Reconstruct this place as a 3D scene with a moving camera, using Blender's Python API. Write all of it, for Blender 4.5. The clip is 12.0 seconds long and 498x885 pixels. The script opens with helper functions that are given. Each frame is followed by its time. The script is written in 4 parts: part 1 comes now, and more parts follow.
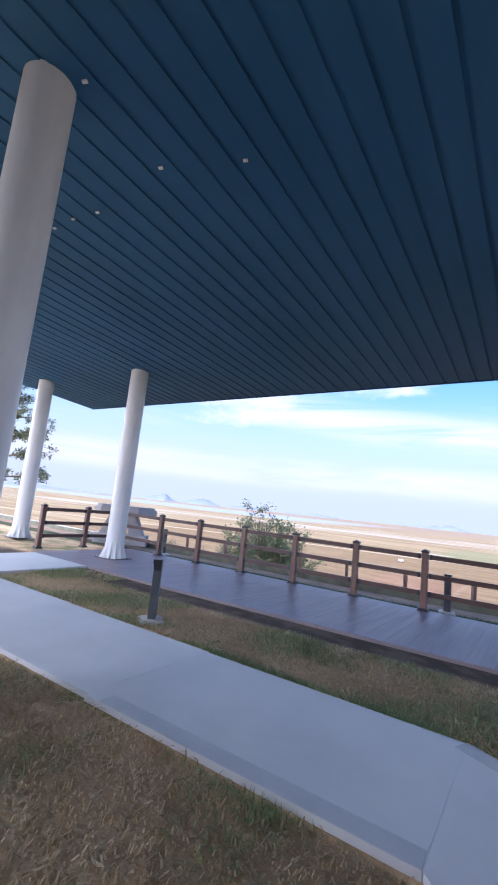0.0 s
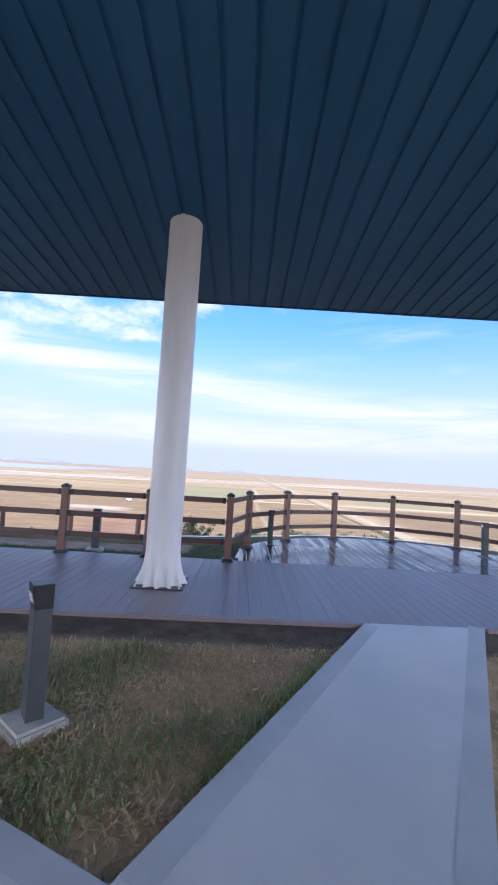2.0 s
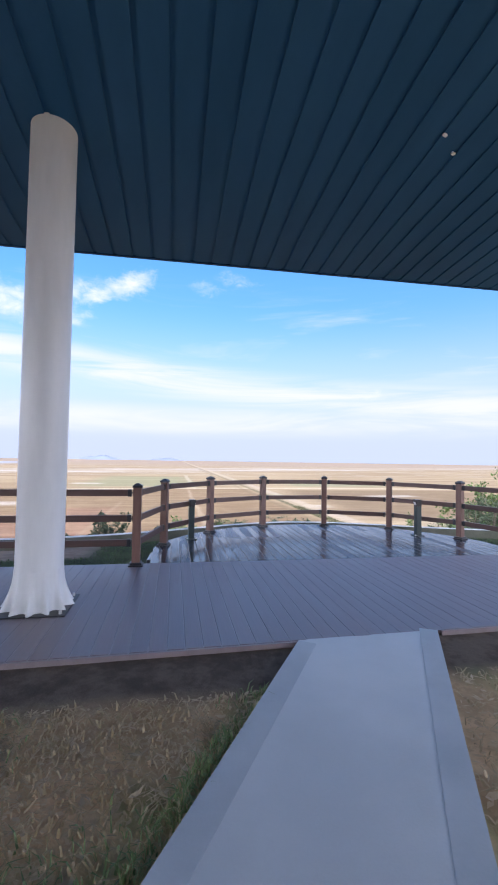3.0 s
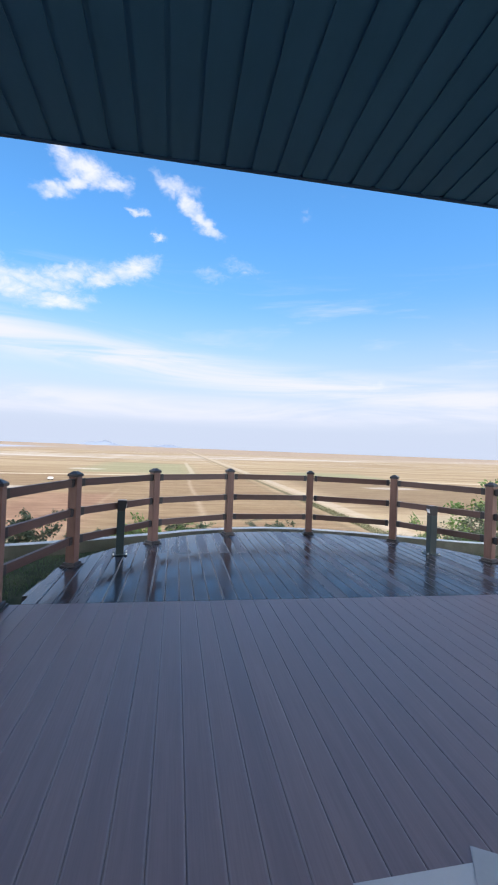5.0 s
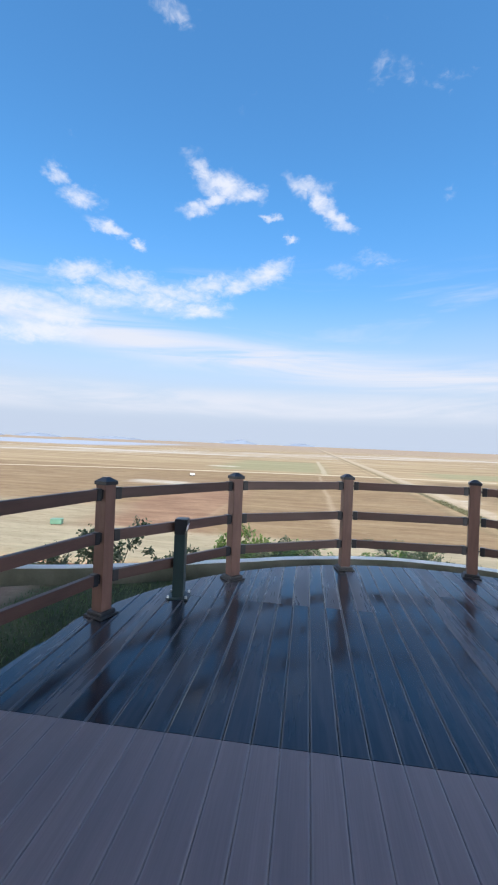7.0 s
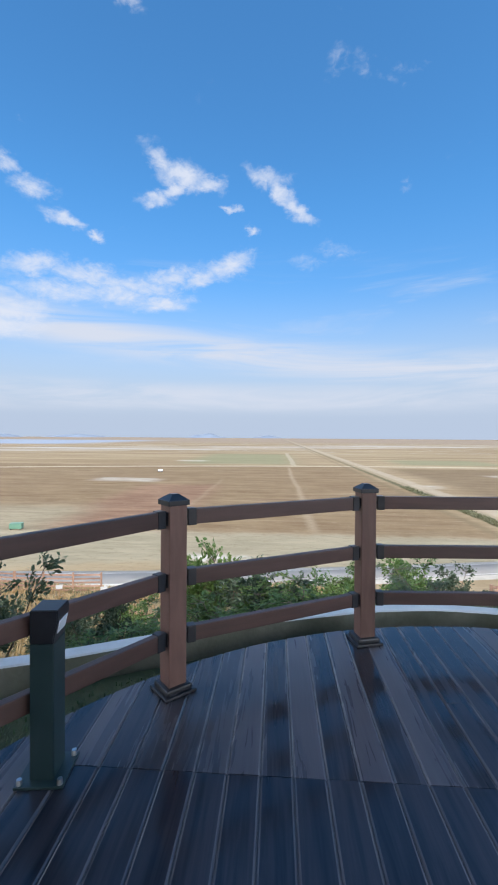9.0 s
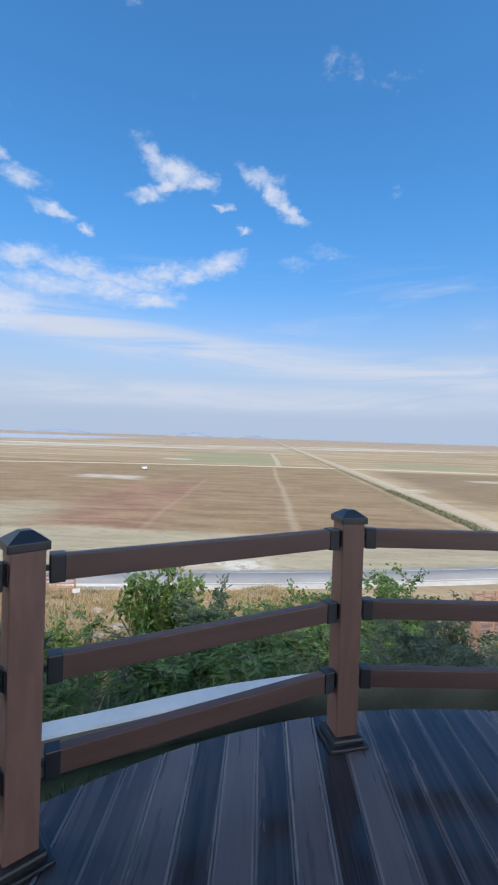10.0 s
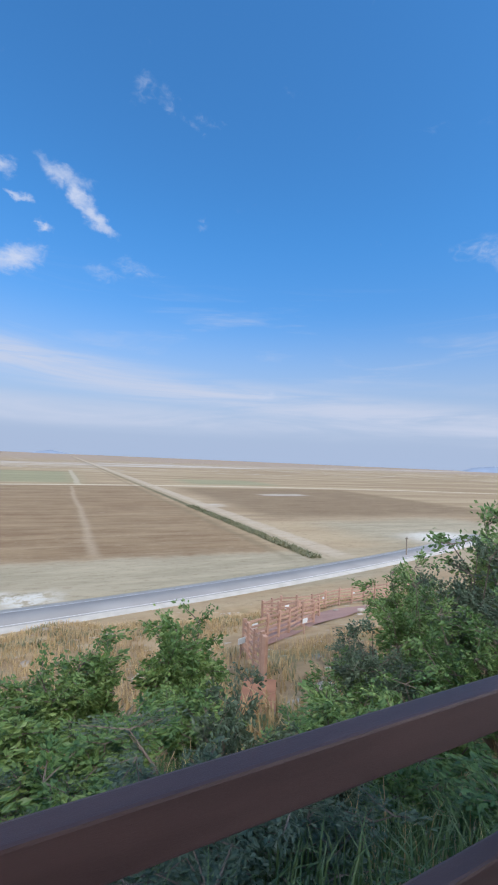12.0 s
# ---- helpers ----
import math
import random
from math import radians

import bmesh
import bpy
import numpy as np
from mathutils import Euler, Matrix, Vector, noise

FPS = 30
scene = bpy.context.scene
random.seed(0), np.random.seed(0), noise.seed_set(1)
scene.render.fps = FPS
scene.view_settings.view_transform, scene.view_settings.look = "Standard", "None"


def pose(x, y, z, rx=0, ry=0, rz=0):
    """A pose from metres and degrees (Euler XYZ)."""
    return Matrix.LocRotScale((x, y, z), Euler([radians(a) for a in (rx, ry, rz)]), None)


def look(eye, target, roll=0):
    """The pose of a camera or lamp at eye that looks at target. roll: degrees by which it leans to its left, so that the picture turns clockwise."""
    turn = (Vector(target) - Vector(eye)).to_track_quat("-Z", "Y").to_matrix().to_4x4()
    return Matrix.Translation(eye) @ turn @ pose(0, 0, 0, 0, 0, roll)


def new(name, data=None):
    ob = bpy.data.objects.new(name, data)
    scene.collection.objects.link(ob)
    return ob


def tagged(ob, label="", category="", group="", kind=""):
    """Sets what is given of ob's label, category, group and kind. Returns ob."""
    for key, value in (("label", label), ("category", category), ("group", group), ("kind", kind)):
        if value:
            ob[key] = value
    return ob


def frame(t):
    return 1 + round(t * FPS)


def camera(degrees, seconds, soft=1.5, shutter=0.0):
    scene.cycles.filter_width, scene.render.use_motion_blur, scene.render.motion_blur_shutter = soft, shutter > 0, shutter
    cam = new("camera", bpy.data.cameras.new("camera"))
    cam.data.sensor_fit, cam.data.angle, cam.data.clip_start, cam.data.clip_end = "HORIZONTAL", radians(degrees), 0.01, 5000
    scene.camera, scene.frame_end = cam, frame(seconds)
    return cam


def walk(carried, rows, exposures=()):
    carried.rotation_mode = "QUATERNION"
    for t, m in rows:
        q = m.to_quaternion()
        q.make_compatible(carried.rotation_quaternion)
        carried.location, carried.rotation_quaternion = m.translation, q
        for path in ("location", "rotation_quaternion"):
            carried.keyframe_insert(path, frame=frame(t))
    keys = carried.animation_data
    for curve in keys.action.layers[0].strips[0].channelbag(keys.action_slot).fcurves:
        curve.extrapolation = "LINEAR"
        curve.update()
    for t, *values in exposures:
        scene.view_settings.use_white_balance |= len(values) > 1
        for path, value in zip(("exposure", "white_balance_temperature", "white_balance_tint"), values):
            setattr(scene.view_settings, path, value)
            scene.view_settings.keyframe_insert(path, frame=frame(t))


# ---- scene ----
cam = camera(60.3, 12.0, 2.0)
PATH = [
    (0, (-2.451, -6.223, 1.552), (-3.573, -4.595, 1.851), 6.0),
    (0.5, (-2.16, -5.828, 1.578), (-2.924, -4.001, 1.859), 6.4),
    (1, (-1.828, -5.444, 1.543), (-2.446, -3.555, 1.765), 5.7),
    (1.5, (-1.579, -4.99, 1.497), (-1.832, -3.013, 1.655), 4.0),
    (2, (-1.35, -4.522, 1.482), (-1.329, -2.527, 1.619), 3.4),
    (2.5, (-1.22, -3.967, 1.434), (-1.007, -1.982, 1.555), 2.3),
    (3, (-1.036, -3.436, 1.461), (-0.694, -1.468, 1.542), 0.9),
    (3.5, (-0.787, -2.95, 1.461), (-0.419, -0.985, 1.533), 1.4),
    (3.7, (-0.687, -2.725, 1.463), (-0.306, -0.763, 1.525), 1.6),
    (5.5, (0.172, -0.869, 1.465), (0.45, 1.111, 1.488), 2.7),
    (6, (0.329, -0.357, 1.475), (0.442, 1.639, 1.49), 2.8),
    (6.5, (0.461, 0.145, 1.464), (0.254, 2.134, 1.472), 2.7),
    (7, (0.426, 0.701, 1.444), (0.154, 2.682, 1.444), 2.3),
    (7.2, (0.384, 0.932, 1.441), (0.120, 2.914, 1.438), 2.3),
    (8.8, (0.269, 2.603, 1.452), (0.124, 4.597, 1.425), -0.0),
    (9, (0.267, 2.774, 1.447), (0.142, 4.77, 1.418), 0.4),
    (9.5, (0.324, 3.268, 1.44), (0.228, 5.265, 1.411), 0.8),
    (10, (0.472, 3.766, 1.455), (0.411, 5.765, 1.426), 1.9),
    (10.5, (0.597, 4.32, 1.435), (0.624, 6.32, 1.419), 2.3),
    (11, (0.782, 4.719, 1.449), (0.953, 6.712, 1.458), 2.8),
    (11.3, (0.898, 4.919, 1.445), (1.259, 6.886, 1.474), 2.7),
    (11.5, (0.969, 5.07, 1.457), (1.489, 7.001, 1.504), 2.6),
    (11.6, (1.023, 5.132, 1.459), (1.609, 7.044, 1.515), 2.4),
    (12, (1.215, 5.265, 1.488), (2.020, 7.094, 1.569), 2.5),
]
walk(cam, [(t, look(eye, target, roll)) for t, eye, target, roll in PATH],
     [(0, .78, 6350, 21), (2.5, .70, 6600, 20), (3.7, .62, 6900, 17), (5.5, .50, 7200, 13), (7.2, .38, 7100, 10), (9, .2, 6850, 9), (11, 0, 6400, 10), (12, -.03, 6300, 11)])

# ---------------------------------------------------------------- sky, sun
SUN_AZ, SUN_EL = 163.0, 50.0          # where the sun stands, degrees from +y towards +x, and its height
world = bpy.data.worlds.new("sky")
scene.world = world
world.use_nodes = True


class Graph:
    """Short hand for node trees."""

    def __init__(self, tree):
        self.t = tree

    def node(self, kind, ins=(), **props):
        n = self.t.nodes.new(kind)
        for k, v in props.items():
            setattr(n, k, v)
        items = ins.items() if isinstance(ins, dict) else enumerate(ins)
        for k, v in items:
            if isinstance(v, bpy.types.NodeSocket):
                self.t.links.new(v, n.inputs[k])
            elif v is not None:
                n.inputs[k].default_value = v
        return n

    def math(self, op, a, b=None, c=None, clamp=False):
        return self.node("ShaderNodeMath", [a, b, c], operation=op, use_clamp=clamp).outputs[0]

    def step(self, v, lo, hi, a=0.0, b=1.0):
        n = self.node("ShaderNodeMapRange", [v, lo, hi, a, b], interpolation_type="SMOOTHSTEP")
        return n.outputs[0]

    def noise(self, vec, scale, detail=4.0, rough=0.55, dist=0.0):
        n = self.node("ShaderNodeTexNoise", {"Vector": vec, "Scale": scale, "Detail": detail, "Roughness": rough, "Distortion": dist})
        return n.outputs[0]

    def mix(self, f, a, b):
        a = (*a, 1) if isinstance(a, tuple) and len(a) == 3 else a
        b = (*b, 1) if isinstance(b, tuple) and len(b) == 3 else b
        return self.node("ShaderNodeMixRGB", [f, a, b]).outputs[0]

    def vmul(self, v, k):
        return self.node("ShaderNodeVectorMath", [v, k], operation="MULTIPLY").outputs[0]


g = Graph(world.node_tree)
background = world.node_tree.nodes["Background"]
sky = g.node("ShaderNodeTexSky", sky_type="NISHITA", sun_disc=False, sun_elevation=radians(SUN_EL), sun_rotation=radians(SUN_AZ),
             air_density=1.0, dust_density=0.8, ozone_density=2.0, altitude=300)
way = g.node("ShaderNodeTexCoord").outputs["Generated"]
sep = g.node("ShaderNodeSeparateXYZ", [way])
azimuth = g.math("MULTIPLY", g.math("ARCTAN2", sep.outputs[0], sep.outputs[1]), 57.2958)
height = g.math("MULTIPLY", g.math("ARCSINE", sep.outputs[2]), 57.2958)
spot = g.node("ShaderNodeCombineXYZ", [azimuth, height, 0.0]).outputs[0]
shred = g.noise(g.vmul(spot, (0.55, 0.9, 1)), 1.0, 6, 0.65, 1.2)
wisp = g.noise(g.vmul(spot, (0.14, 0.26, 1)), 1.0, 7, 0.62, 0.5)
streak = g.noise(g.vmul(spot, (0.035, 0.32, 1)), 1.0, 5, 0.6, 0.8)
# single clouds as strokes: azimuth and height of both ends, half width, all in degrees
TWIN = ((-16.5, 32.5, -14.4, 31.2, 1.1), (-14.7, 31, -10.4, 30.2, 1.1), (-10.7, 30.2, -7, 30.1, .8), (-17.5, 28, -14.3, 28.5, .7), (-14.8, 28.7, -11.9, 30, .7),
        (-3.4, 31.4, -.2, 30.6, 1), (-1.1, 30.6, 1.2, 28.5, .9), (1, 28.3, 4.3, 26.6, .8), (-7.2, 28.1, -5.3, 27.8, .4), (-3.7, 25.2, -2.8, 25.5, .4))
LEFT_BANK = ((-33.8, 29.1, -32.2, 28.4, .7), (-31.8, 27.4, -28.9, 27.2, .9), (-28.1, 24.9, -25.2, 24.5, .7), (-23.8, 23.3, -22.6, 23.2, .4), (-32.7, 19.1, -26.9, 20.6, 1),
             (-27.6, 19.7, -21.7, 19.2, 1.2), (-31.4, 16.9, -23.3, 17, 1.2), (-23.4, 17.6, -16.8, 16.8, 1), (-18.3, 16.1, -11.6, 17.3, .9), (-16.9, 19.2, -10.3, 20.4, 1), (-23, 18.4, -13.5, 18.3, 1),
             (-11.7, 19, -8.8, 20.5, .9), (-8.8, 20.5, -3.4, 22.4, 1), (-42, 13.8, -33.2, 15.9, 1.3), (-37, 14.4, -29.4, 14.6, 1.2), (-41.6, 11.4, -29.9, 12.6, 1.1))
THIN = ((-53, 16, -44, 17, 2.2), (-66, 20, -55, 19, 2.5), (-58, 25, -48, 24, 1.4), (55, 24, 66, 24, 2.4))
FAINT = ((-22.4, 44.4, -17.6, 44.5, .7), (6.4, 40.2, 10.1, 41.2, 1), (9.5, 41.1, 11.9, 39.3, 1), (12, 38.7, 16.8, 38.7, 1), (.9, 22, 4.6, 21.5, .9), (6.6, 23.3, 10.8, 22.4, 1),
         (15.7, 28.7, 17.3, 28.3, .6), (25, 8.2, 28, 8.4, .7))
drift = g.node("ShaderNodeTexNoise", {"Vector": g.vmul(spot, (.42, .6, 1)), "Scale": 1.0, "Detail": 4.0, "Roughness": .6}).outputs["Color"]
drift = g.vmul(g.node("ShaderNodeVectorMath", [drift, (.5, .5, .5)], operation="SUBTRACT").outputs[0], (3.2, 2.4, 0))
blown = g.node("ShaderNodeVectorMath", [spot, drift], operation="ADD").outputs[0]
cover = None
for a, e, b, f, w, k in [(*c, 1.0) for c in TWIN + LEFT_BANK] + [(*c, .8) for c in THIN] + [(*c, .5) for c in FAINT]:
    half = math.hypot(b - a, f - e) / 2 + w
    rel = g.node("ShaderNodeMapping", [blown, ((a + b) / 2, (e + f) / 2, 0), (0, 0, math.atan2(f - e, b - a)), (half * 1.2, w * 1.42, 1)], vector_type="TEXTURE").outputs[0]
    far = g.node("ShaderNodeVectorMath", [rel], operation="LENGTH").outputs["Value"]
    m = g.step(far, 0.0, 1.6, k, 0.0)
    cover = m if cover is None else g.math("MAXIMUM", cover, m)
ragged = g.math("ADD", g.math("MULTIPLY", wisp, 1.05), g.math("MULTIPLY", shred, 0.55))
# unseen patchy bright cloud added round sides and back to light the porch
aside = g.math("MULTIPLY", g.math("MAXIMUM", g.step(azimuth, 92, 112), g.step(azimuth, -66, -86)), g.step(height, 48, 62, 1, 0))
fill_cloud = g.math("MULTIPLY", g.math("MULTIPLY", aside, g.step(g.noise(way, 2.4, 6, .6, .6), .3, .5)), g.step(height, -2, 6))
puffs = g.step(g.math("ADD", g.math("MULTIPLY", cover, 0.74), ragged), .97, 1.78, 0, .95)
# long thin veils low over the plain, sloping a little
tilt = g.math("ADD", height, g.math("MULTIPLY", azimuth, 0.1))
veil = g.math("MULTIPLY", g.step(g.math("ABSOLUTE", g.math("SUBTRACT", tilt, 10.3)), 0.4, 3.4, 1, 0), g.step(streak, 0.3, 0.62))
veil_low = g.math("MULTIPLY", g.step(g.math("ABSOLUTE", g.math("SUBTRACT", height, 5.0)), 0.4, 2.6, 1, 0), g.step(streak, 0.25, 0.65))
veil_high = g.math("MULTIPLY", g.step(g.math("ABSOLUTE", g.math("SUBTRACT", height, 15)), 1, 9, 1, 0), g.step(streak, 0.5, 0.8, 0, .55))
haze = g.step(height, 1.0, 20.0, 1.0, 0.0)
veils = g.math("MAXIMUM", g.math("MAXIMUM", g.math("MULTIPLY", veil, 0.95), g.math("MULTIPLY", veil_low, 0.85)), veil_high, clamp=True)
HAZE, CLOUD, FILL_CLOUD = (2.8, 3.45, 4.65), (3.95, 4.35, 5.3), (22, 24, 28.0)
tint = g.mix(g.step(height, 2.0, 30.0), (0.72, 0.85, 1.0), (0.48, 1.12, 1.52))
deep = g.node("ShaderNodeMixRGB", [1.0, sky.outputs[0], tint], blend_type="MULTIPLY").outputs[0]
hazy = g.mix(veils, g.mix(haze, deep, HAZE), CLOUD)
whole = g.mix(fill_cloud, g.mix(puffs, hazy, tuple(1.08 * c for c in CLOUD)), FILL_CLOUD)
world.node_tree.links.new(whole, background.inputs[0])
background.inputs[1].default_value = 0.15

sun_lamp = bpy.data.lights.new("sun", "SUN")
sun_lamp.energy, sun_lamp.angle, sun_lamp.color = 2.0, radians(0.53), (1.0, 0.94, 0.85)
sun = new("sun", sun_lamp)
sun_from = Vector((math.sin(radians(SUN_AZ)) * math.cos(radians(SUN_EL)), math.cos(radians(SUN_AZ)) * math.cos(radians(SUN_EL)), math.sin(radians(SUN_EL))))
sun.matrix_world = look(sun_from * 50, (0, 0, 0))


# ---------------------------------------------------------------- materials
def mat(name, c1, c2, rough=0.6, big=3.0, fine=60.0, bump=0.15, depth=0.004, metal=0.0, rand=0.0, stretch=(1, 1, 1), spec=0.5, rough_var=0.1, stain=0.25, coat=0.0):
    """Two colours mixed by a coarse and a fine noise; relief from the fine one."""
    m = bpy.data.materials.new(name)
    m.use_nodes = True
    n = Graph(m.node_tree)
    bsdf = m.node_tree.nodes["Principled BSDF"]
    at = n.vmul(n.node("ShaderNodeTexCoord").outputs["Object"], stretch)
    lone = n.node("ShaderNodeObjectInfo").outputs["Random"]
    if rand:
        at = n.node("ShaderNodeVectorMath", [at, n.vmul(n.node("ShaderNodeCombineXYZ", [lone, lone, lone]).outputs[0], (7, 13, 5))], operation="ADD").outputs[0]
    coarse, grain = n.noise(at, big, 5), n.noise(at, fine, 3)
    f = n.math("ADD", n.math("MULTIPLY", n.step(coarse, 0.3, 0.7), 1 - stain), n.math("MULTIPLY", grain, stain))
    col = n.mix(f, c1, c2)
    if rand:
        col = n.node("ShaderNodeHueSaturation", {"Color": col, "Value": n.step(lone, 0, 1, 1 - rand, 1 + rand)}).outputs[0]
    m.node_tree.links.new(col, bsdf.inputs["Base Color"])
    r = n.math("ADD", rough - rough_var / 2, n.math("MULTIPLY", coarse, rough_var))
    m.node_tree.links.new(r, bsdf.inputs["Roughness"])
    bsdf.inputs["Metallic"].default_value, bsdf.inputs["Specular IOR Level"].default_value = metal, spec
    bsdf.inputs["Coat Weight"].default_value = coat
    if bump:
        b = n.node("ShaderNodeBump", {"Strength": bump, "Distance": depth, "Height": grain})
        m.node_tree.links.new(b.outputs[0], bsdf.inputs["Normal"])
    return m


M_POST = mat("post_composite", (.13, .069, .054), (.178, .096, .076), .5, 4, 90, .25, .002, rand=.12, stretch=(6, 6, 1))
M_RAIL = mat("rail_composite", (.064, .034, .028), (.094, .05, .041), .48, 3, 90, .25, .002, rand=.12, stretch=(1, 8, 8))
M_BLACK = mat("black_plastic", (.012, .013, .016), (.022, .024, .03), .38, 9, 120, .1, .001)
M_WHITE = mat("column_paint", (.60, .625, .64), (.70, .72, .735), .38, 1.6, 40, .08, .002, stretch=(3, 3, .6), stain=.15)
M_ROOF = mat("soffit_metal", (.025, .098, .205), (.039, .132, .262), .55, .7, 30, .1, .002, stretch=(1, .25, 1), rough_var=.16, spec=.06)
M_FASCIA = mat("fascia_metal", (.012, .05, .125), (.02, .066, .155), .6, 2, 30, .05, spec=.1)
M_CONC = mat("path_concrete", (.50, .515, .53), (.62, .635, .65), .5, .9, 70, .3, .003, stain=.25, rough_var=.3)
M_BAND = mat("band_concrete", (.39, .42, .45), (.48, .51, .54), .58, 2.2, 60, .3, .003)
M_WALL_C = mat("wall_concrete", (.44, .455, .45), (.62, .63, .62), .8, 1.6, 30, .4, .006, stain=.35)
M_MOSS_SHADE = mat("mossy_shaded_concrete", (.085, .095, .065), (.19, .19, .155), .85, 2.4, 30, .5, .006, stain=.35)
M_GREY = mat("bollard_paint", (.055, .063, .072), (.078, .09, .10), .45, 5, 100, .15, .001)
M_GREEN = mat("bollard_green_paint", (.016, .036, .04), (.024, .048, .052), .42, 5, 100, .15, .001)
M_LENS = mat("lens_glass", (.70, .72, .74), (.8, .82, .84), .25, 5, 40, 0)
M_STEEL = mat("bolt_steel", (.45, .45, .45), (.6, .6, .6), .35, 8, 60, .1, .001, metal=1)
M_FOOT = mat("footing_concrete", (.36, .35, .32), (.52, .51, .48), .85, 6, 60, .5, .006)
M_STONE = mat("table_concrete", (.29, .285, .295), (.38, .375, .38), .8, 2.5, 40, .4, .006)
M_FACADE = mat("facade_render", (.66, .67, .68), (.74, .75, .76), .85, .6, 25, .3, .006)
M_WOOD_RED = mat("corral_timber", (.27, .15, .10), (.38, .23, .16), .75, 2, 30, .3, .006, rand=.15)
M_DIRT = mat("corral_dirt", (.24, .13, .10), (.32, .19, .145), .95, .4, 5, .6, .03)
M_RUST = mat("rusty_sheet", (.26, .10, .045), (.36, .16, .075), .7, 1.5, 20, .2, .004)
M_ROAD = mat("road_asphalt", (.215, .20, .185), (.265, .25, .232), .9, .15, 8, .2, .01, spec=.15)
M_LINE = mat("road_paint", (.36, .35, .33), (.45, .44, .42), .7, 2, 20, 0)
M_TRUNK = mat("bark", (.10, .075, .055), (.17, .13, .095), .9, 5, 40, .6, .01)
M_HILL = mat("far_hill_hazed", (.21, .25, .31), (.25, .29, .345), 1.0, .004, .02, 0, spec=0)
M_VAN = mat("trailer_white", (.50, .50, .49), (.58, .58, .57), .5, .4, 4, 0)
M_TEAL = mat("container_teal", (.10, .22, .15), (.13, .26, .18), .5, .6, 4, 0)
M_ROCK = mat("pale_rock", (.27, .22, .165), (.40, .34, .265), .9, 1.5, 14, .5, .02, rand=.15)


def deck_material(name, dark, brown, rough_lo, rough_hi, wet, glint):
    """Grooved composite board: long grain, every board its own tone and gloss."""
    m = bpy.data.materials.new(name)
    m.use_nodes = True
    n = Graph(m.node_tree)
    bsdf = m.node_tree.nodes["Principled BSDF"]
    obj = n.node("ShaderNodeTexCoord").outputs["Object"]
    lone = n.node("ShaderNodeObjectInfo").outputs["Random"]
    shift = n.vmul(n.node("ShaderNodeCombineXYZ", [lone, lone, lone]).outputs[0], (3, 41, 9))
    at = n.node("ShaderNodeVectorMath", [obj, shift], operation="ADD").outputs[0]
    grain = n.noise(n.vmul(at, (160, 3, 160)), 1.0, 3)
    patch = n.noise(n.vmul(at, (11, .75, 1)), 1.0, 4, .6, .4)
    tone = n.math("ADD", n.math("MULTIPLY", n.step(lone, 0.35, 0.65), wet), n.math("MULTIPLY", n.step(patch, .36, .62), 1 - wet), clamp=True)
    col = n.mix(tone, dark, brown)
    col = n.mix(n.math("MULTIPLY", n.step(grain, .3, .8), .35), col, tuple(.6 * c for c in brown))
    across = n.node("ShaderNodeSeparateXYZ", [obj]).outputs[0]
    # sky glint on the rounded board edges, painted as a lighter strip
    edge_glint = n.math("MULTIPLY", n.step(n.math("ABSOLUTE", across), .0575, .0625), n.step(n.noise(n.vmul(at, (1, 1.6, 1)), 1.0, 3), .3, .6, .25, glint))
    col = n.mix(edge_glint, col, (.33, .31, .32))
    m.node_tree.links.new(col, bsdf.inputs["Base Color"])
    f = n.math("ADD", n.math("MULTIPLY", tone, .6), n.math("MULTIPLY", n.step(patch, .35, .65), .4))
    m.node_tree.links.new(n.step(f, 0, 1, rough_lo, rough_hi), bsdf.inputs["Roughness"])
    b = n.node("ShaderNodeBump", {"Strength": .18, "Distance": .002, "Height": grain})
    m.node_tree.links.new(b.outputs[0], bsdf.inputs["Normal"])
    return m


M_DECK = deck_material("deck_dry", (.20, .155, .165), (.245, .19, .202), .34, .44, .35, .18)
M_DECK_WET = deck_material("deck_wet", (.020, .021, .028), (.118, .103, .112), .13, .40, .62, .25)
M_DECK_SOAK = deck_material("deck_soaked", (.014, .017, .026), (.046, .044, .054), .11, .26, .3, .26)


def leaf_material(name, c1, c2, c3):
    m = bpy.data.materials.new(name)
    m.use_nodes = True
    n = Graph(m.node_tree)
    bsdf = m.node_tree.nodes["Principled BSDF"]
    isle = n.node("ShaderNodeNewGeometry").outputs["Random Per Island"]
    clump = n.noise(n.node("ShaderNodeTexCoord").outputs["Object"], 1.3, 3)
    col = n.mix(n.step(clump, .35, .65), n.mix(isle, c1, c2), n.mix(isle, c2, c3))
    m.node_tree.links.new(col, bsdf.inputs["Base Color"])
    bsdf.inputs["Roughness"].default_value = .5
    bsdf.inputs["Subsurface Weight"].default_value = 0.0
    trans = n.node("ShaderNodeBsdfTranslucent", [col])
    both = n.node("ShaderNodeMixShader", [.3, bsdf.outputs[0], trans.outputs[0]])
    m.node_tree.links.new(both.outputs[0], m.node_tree.nodes["Material Output"].inputs[0])
    return m


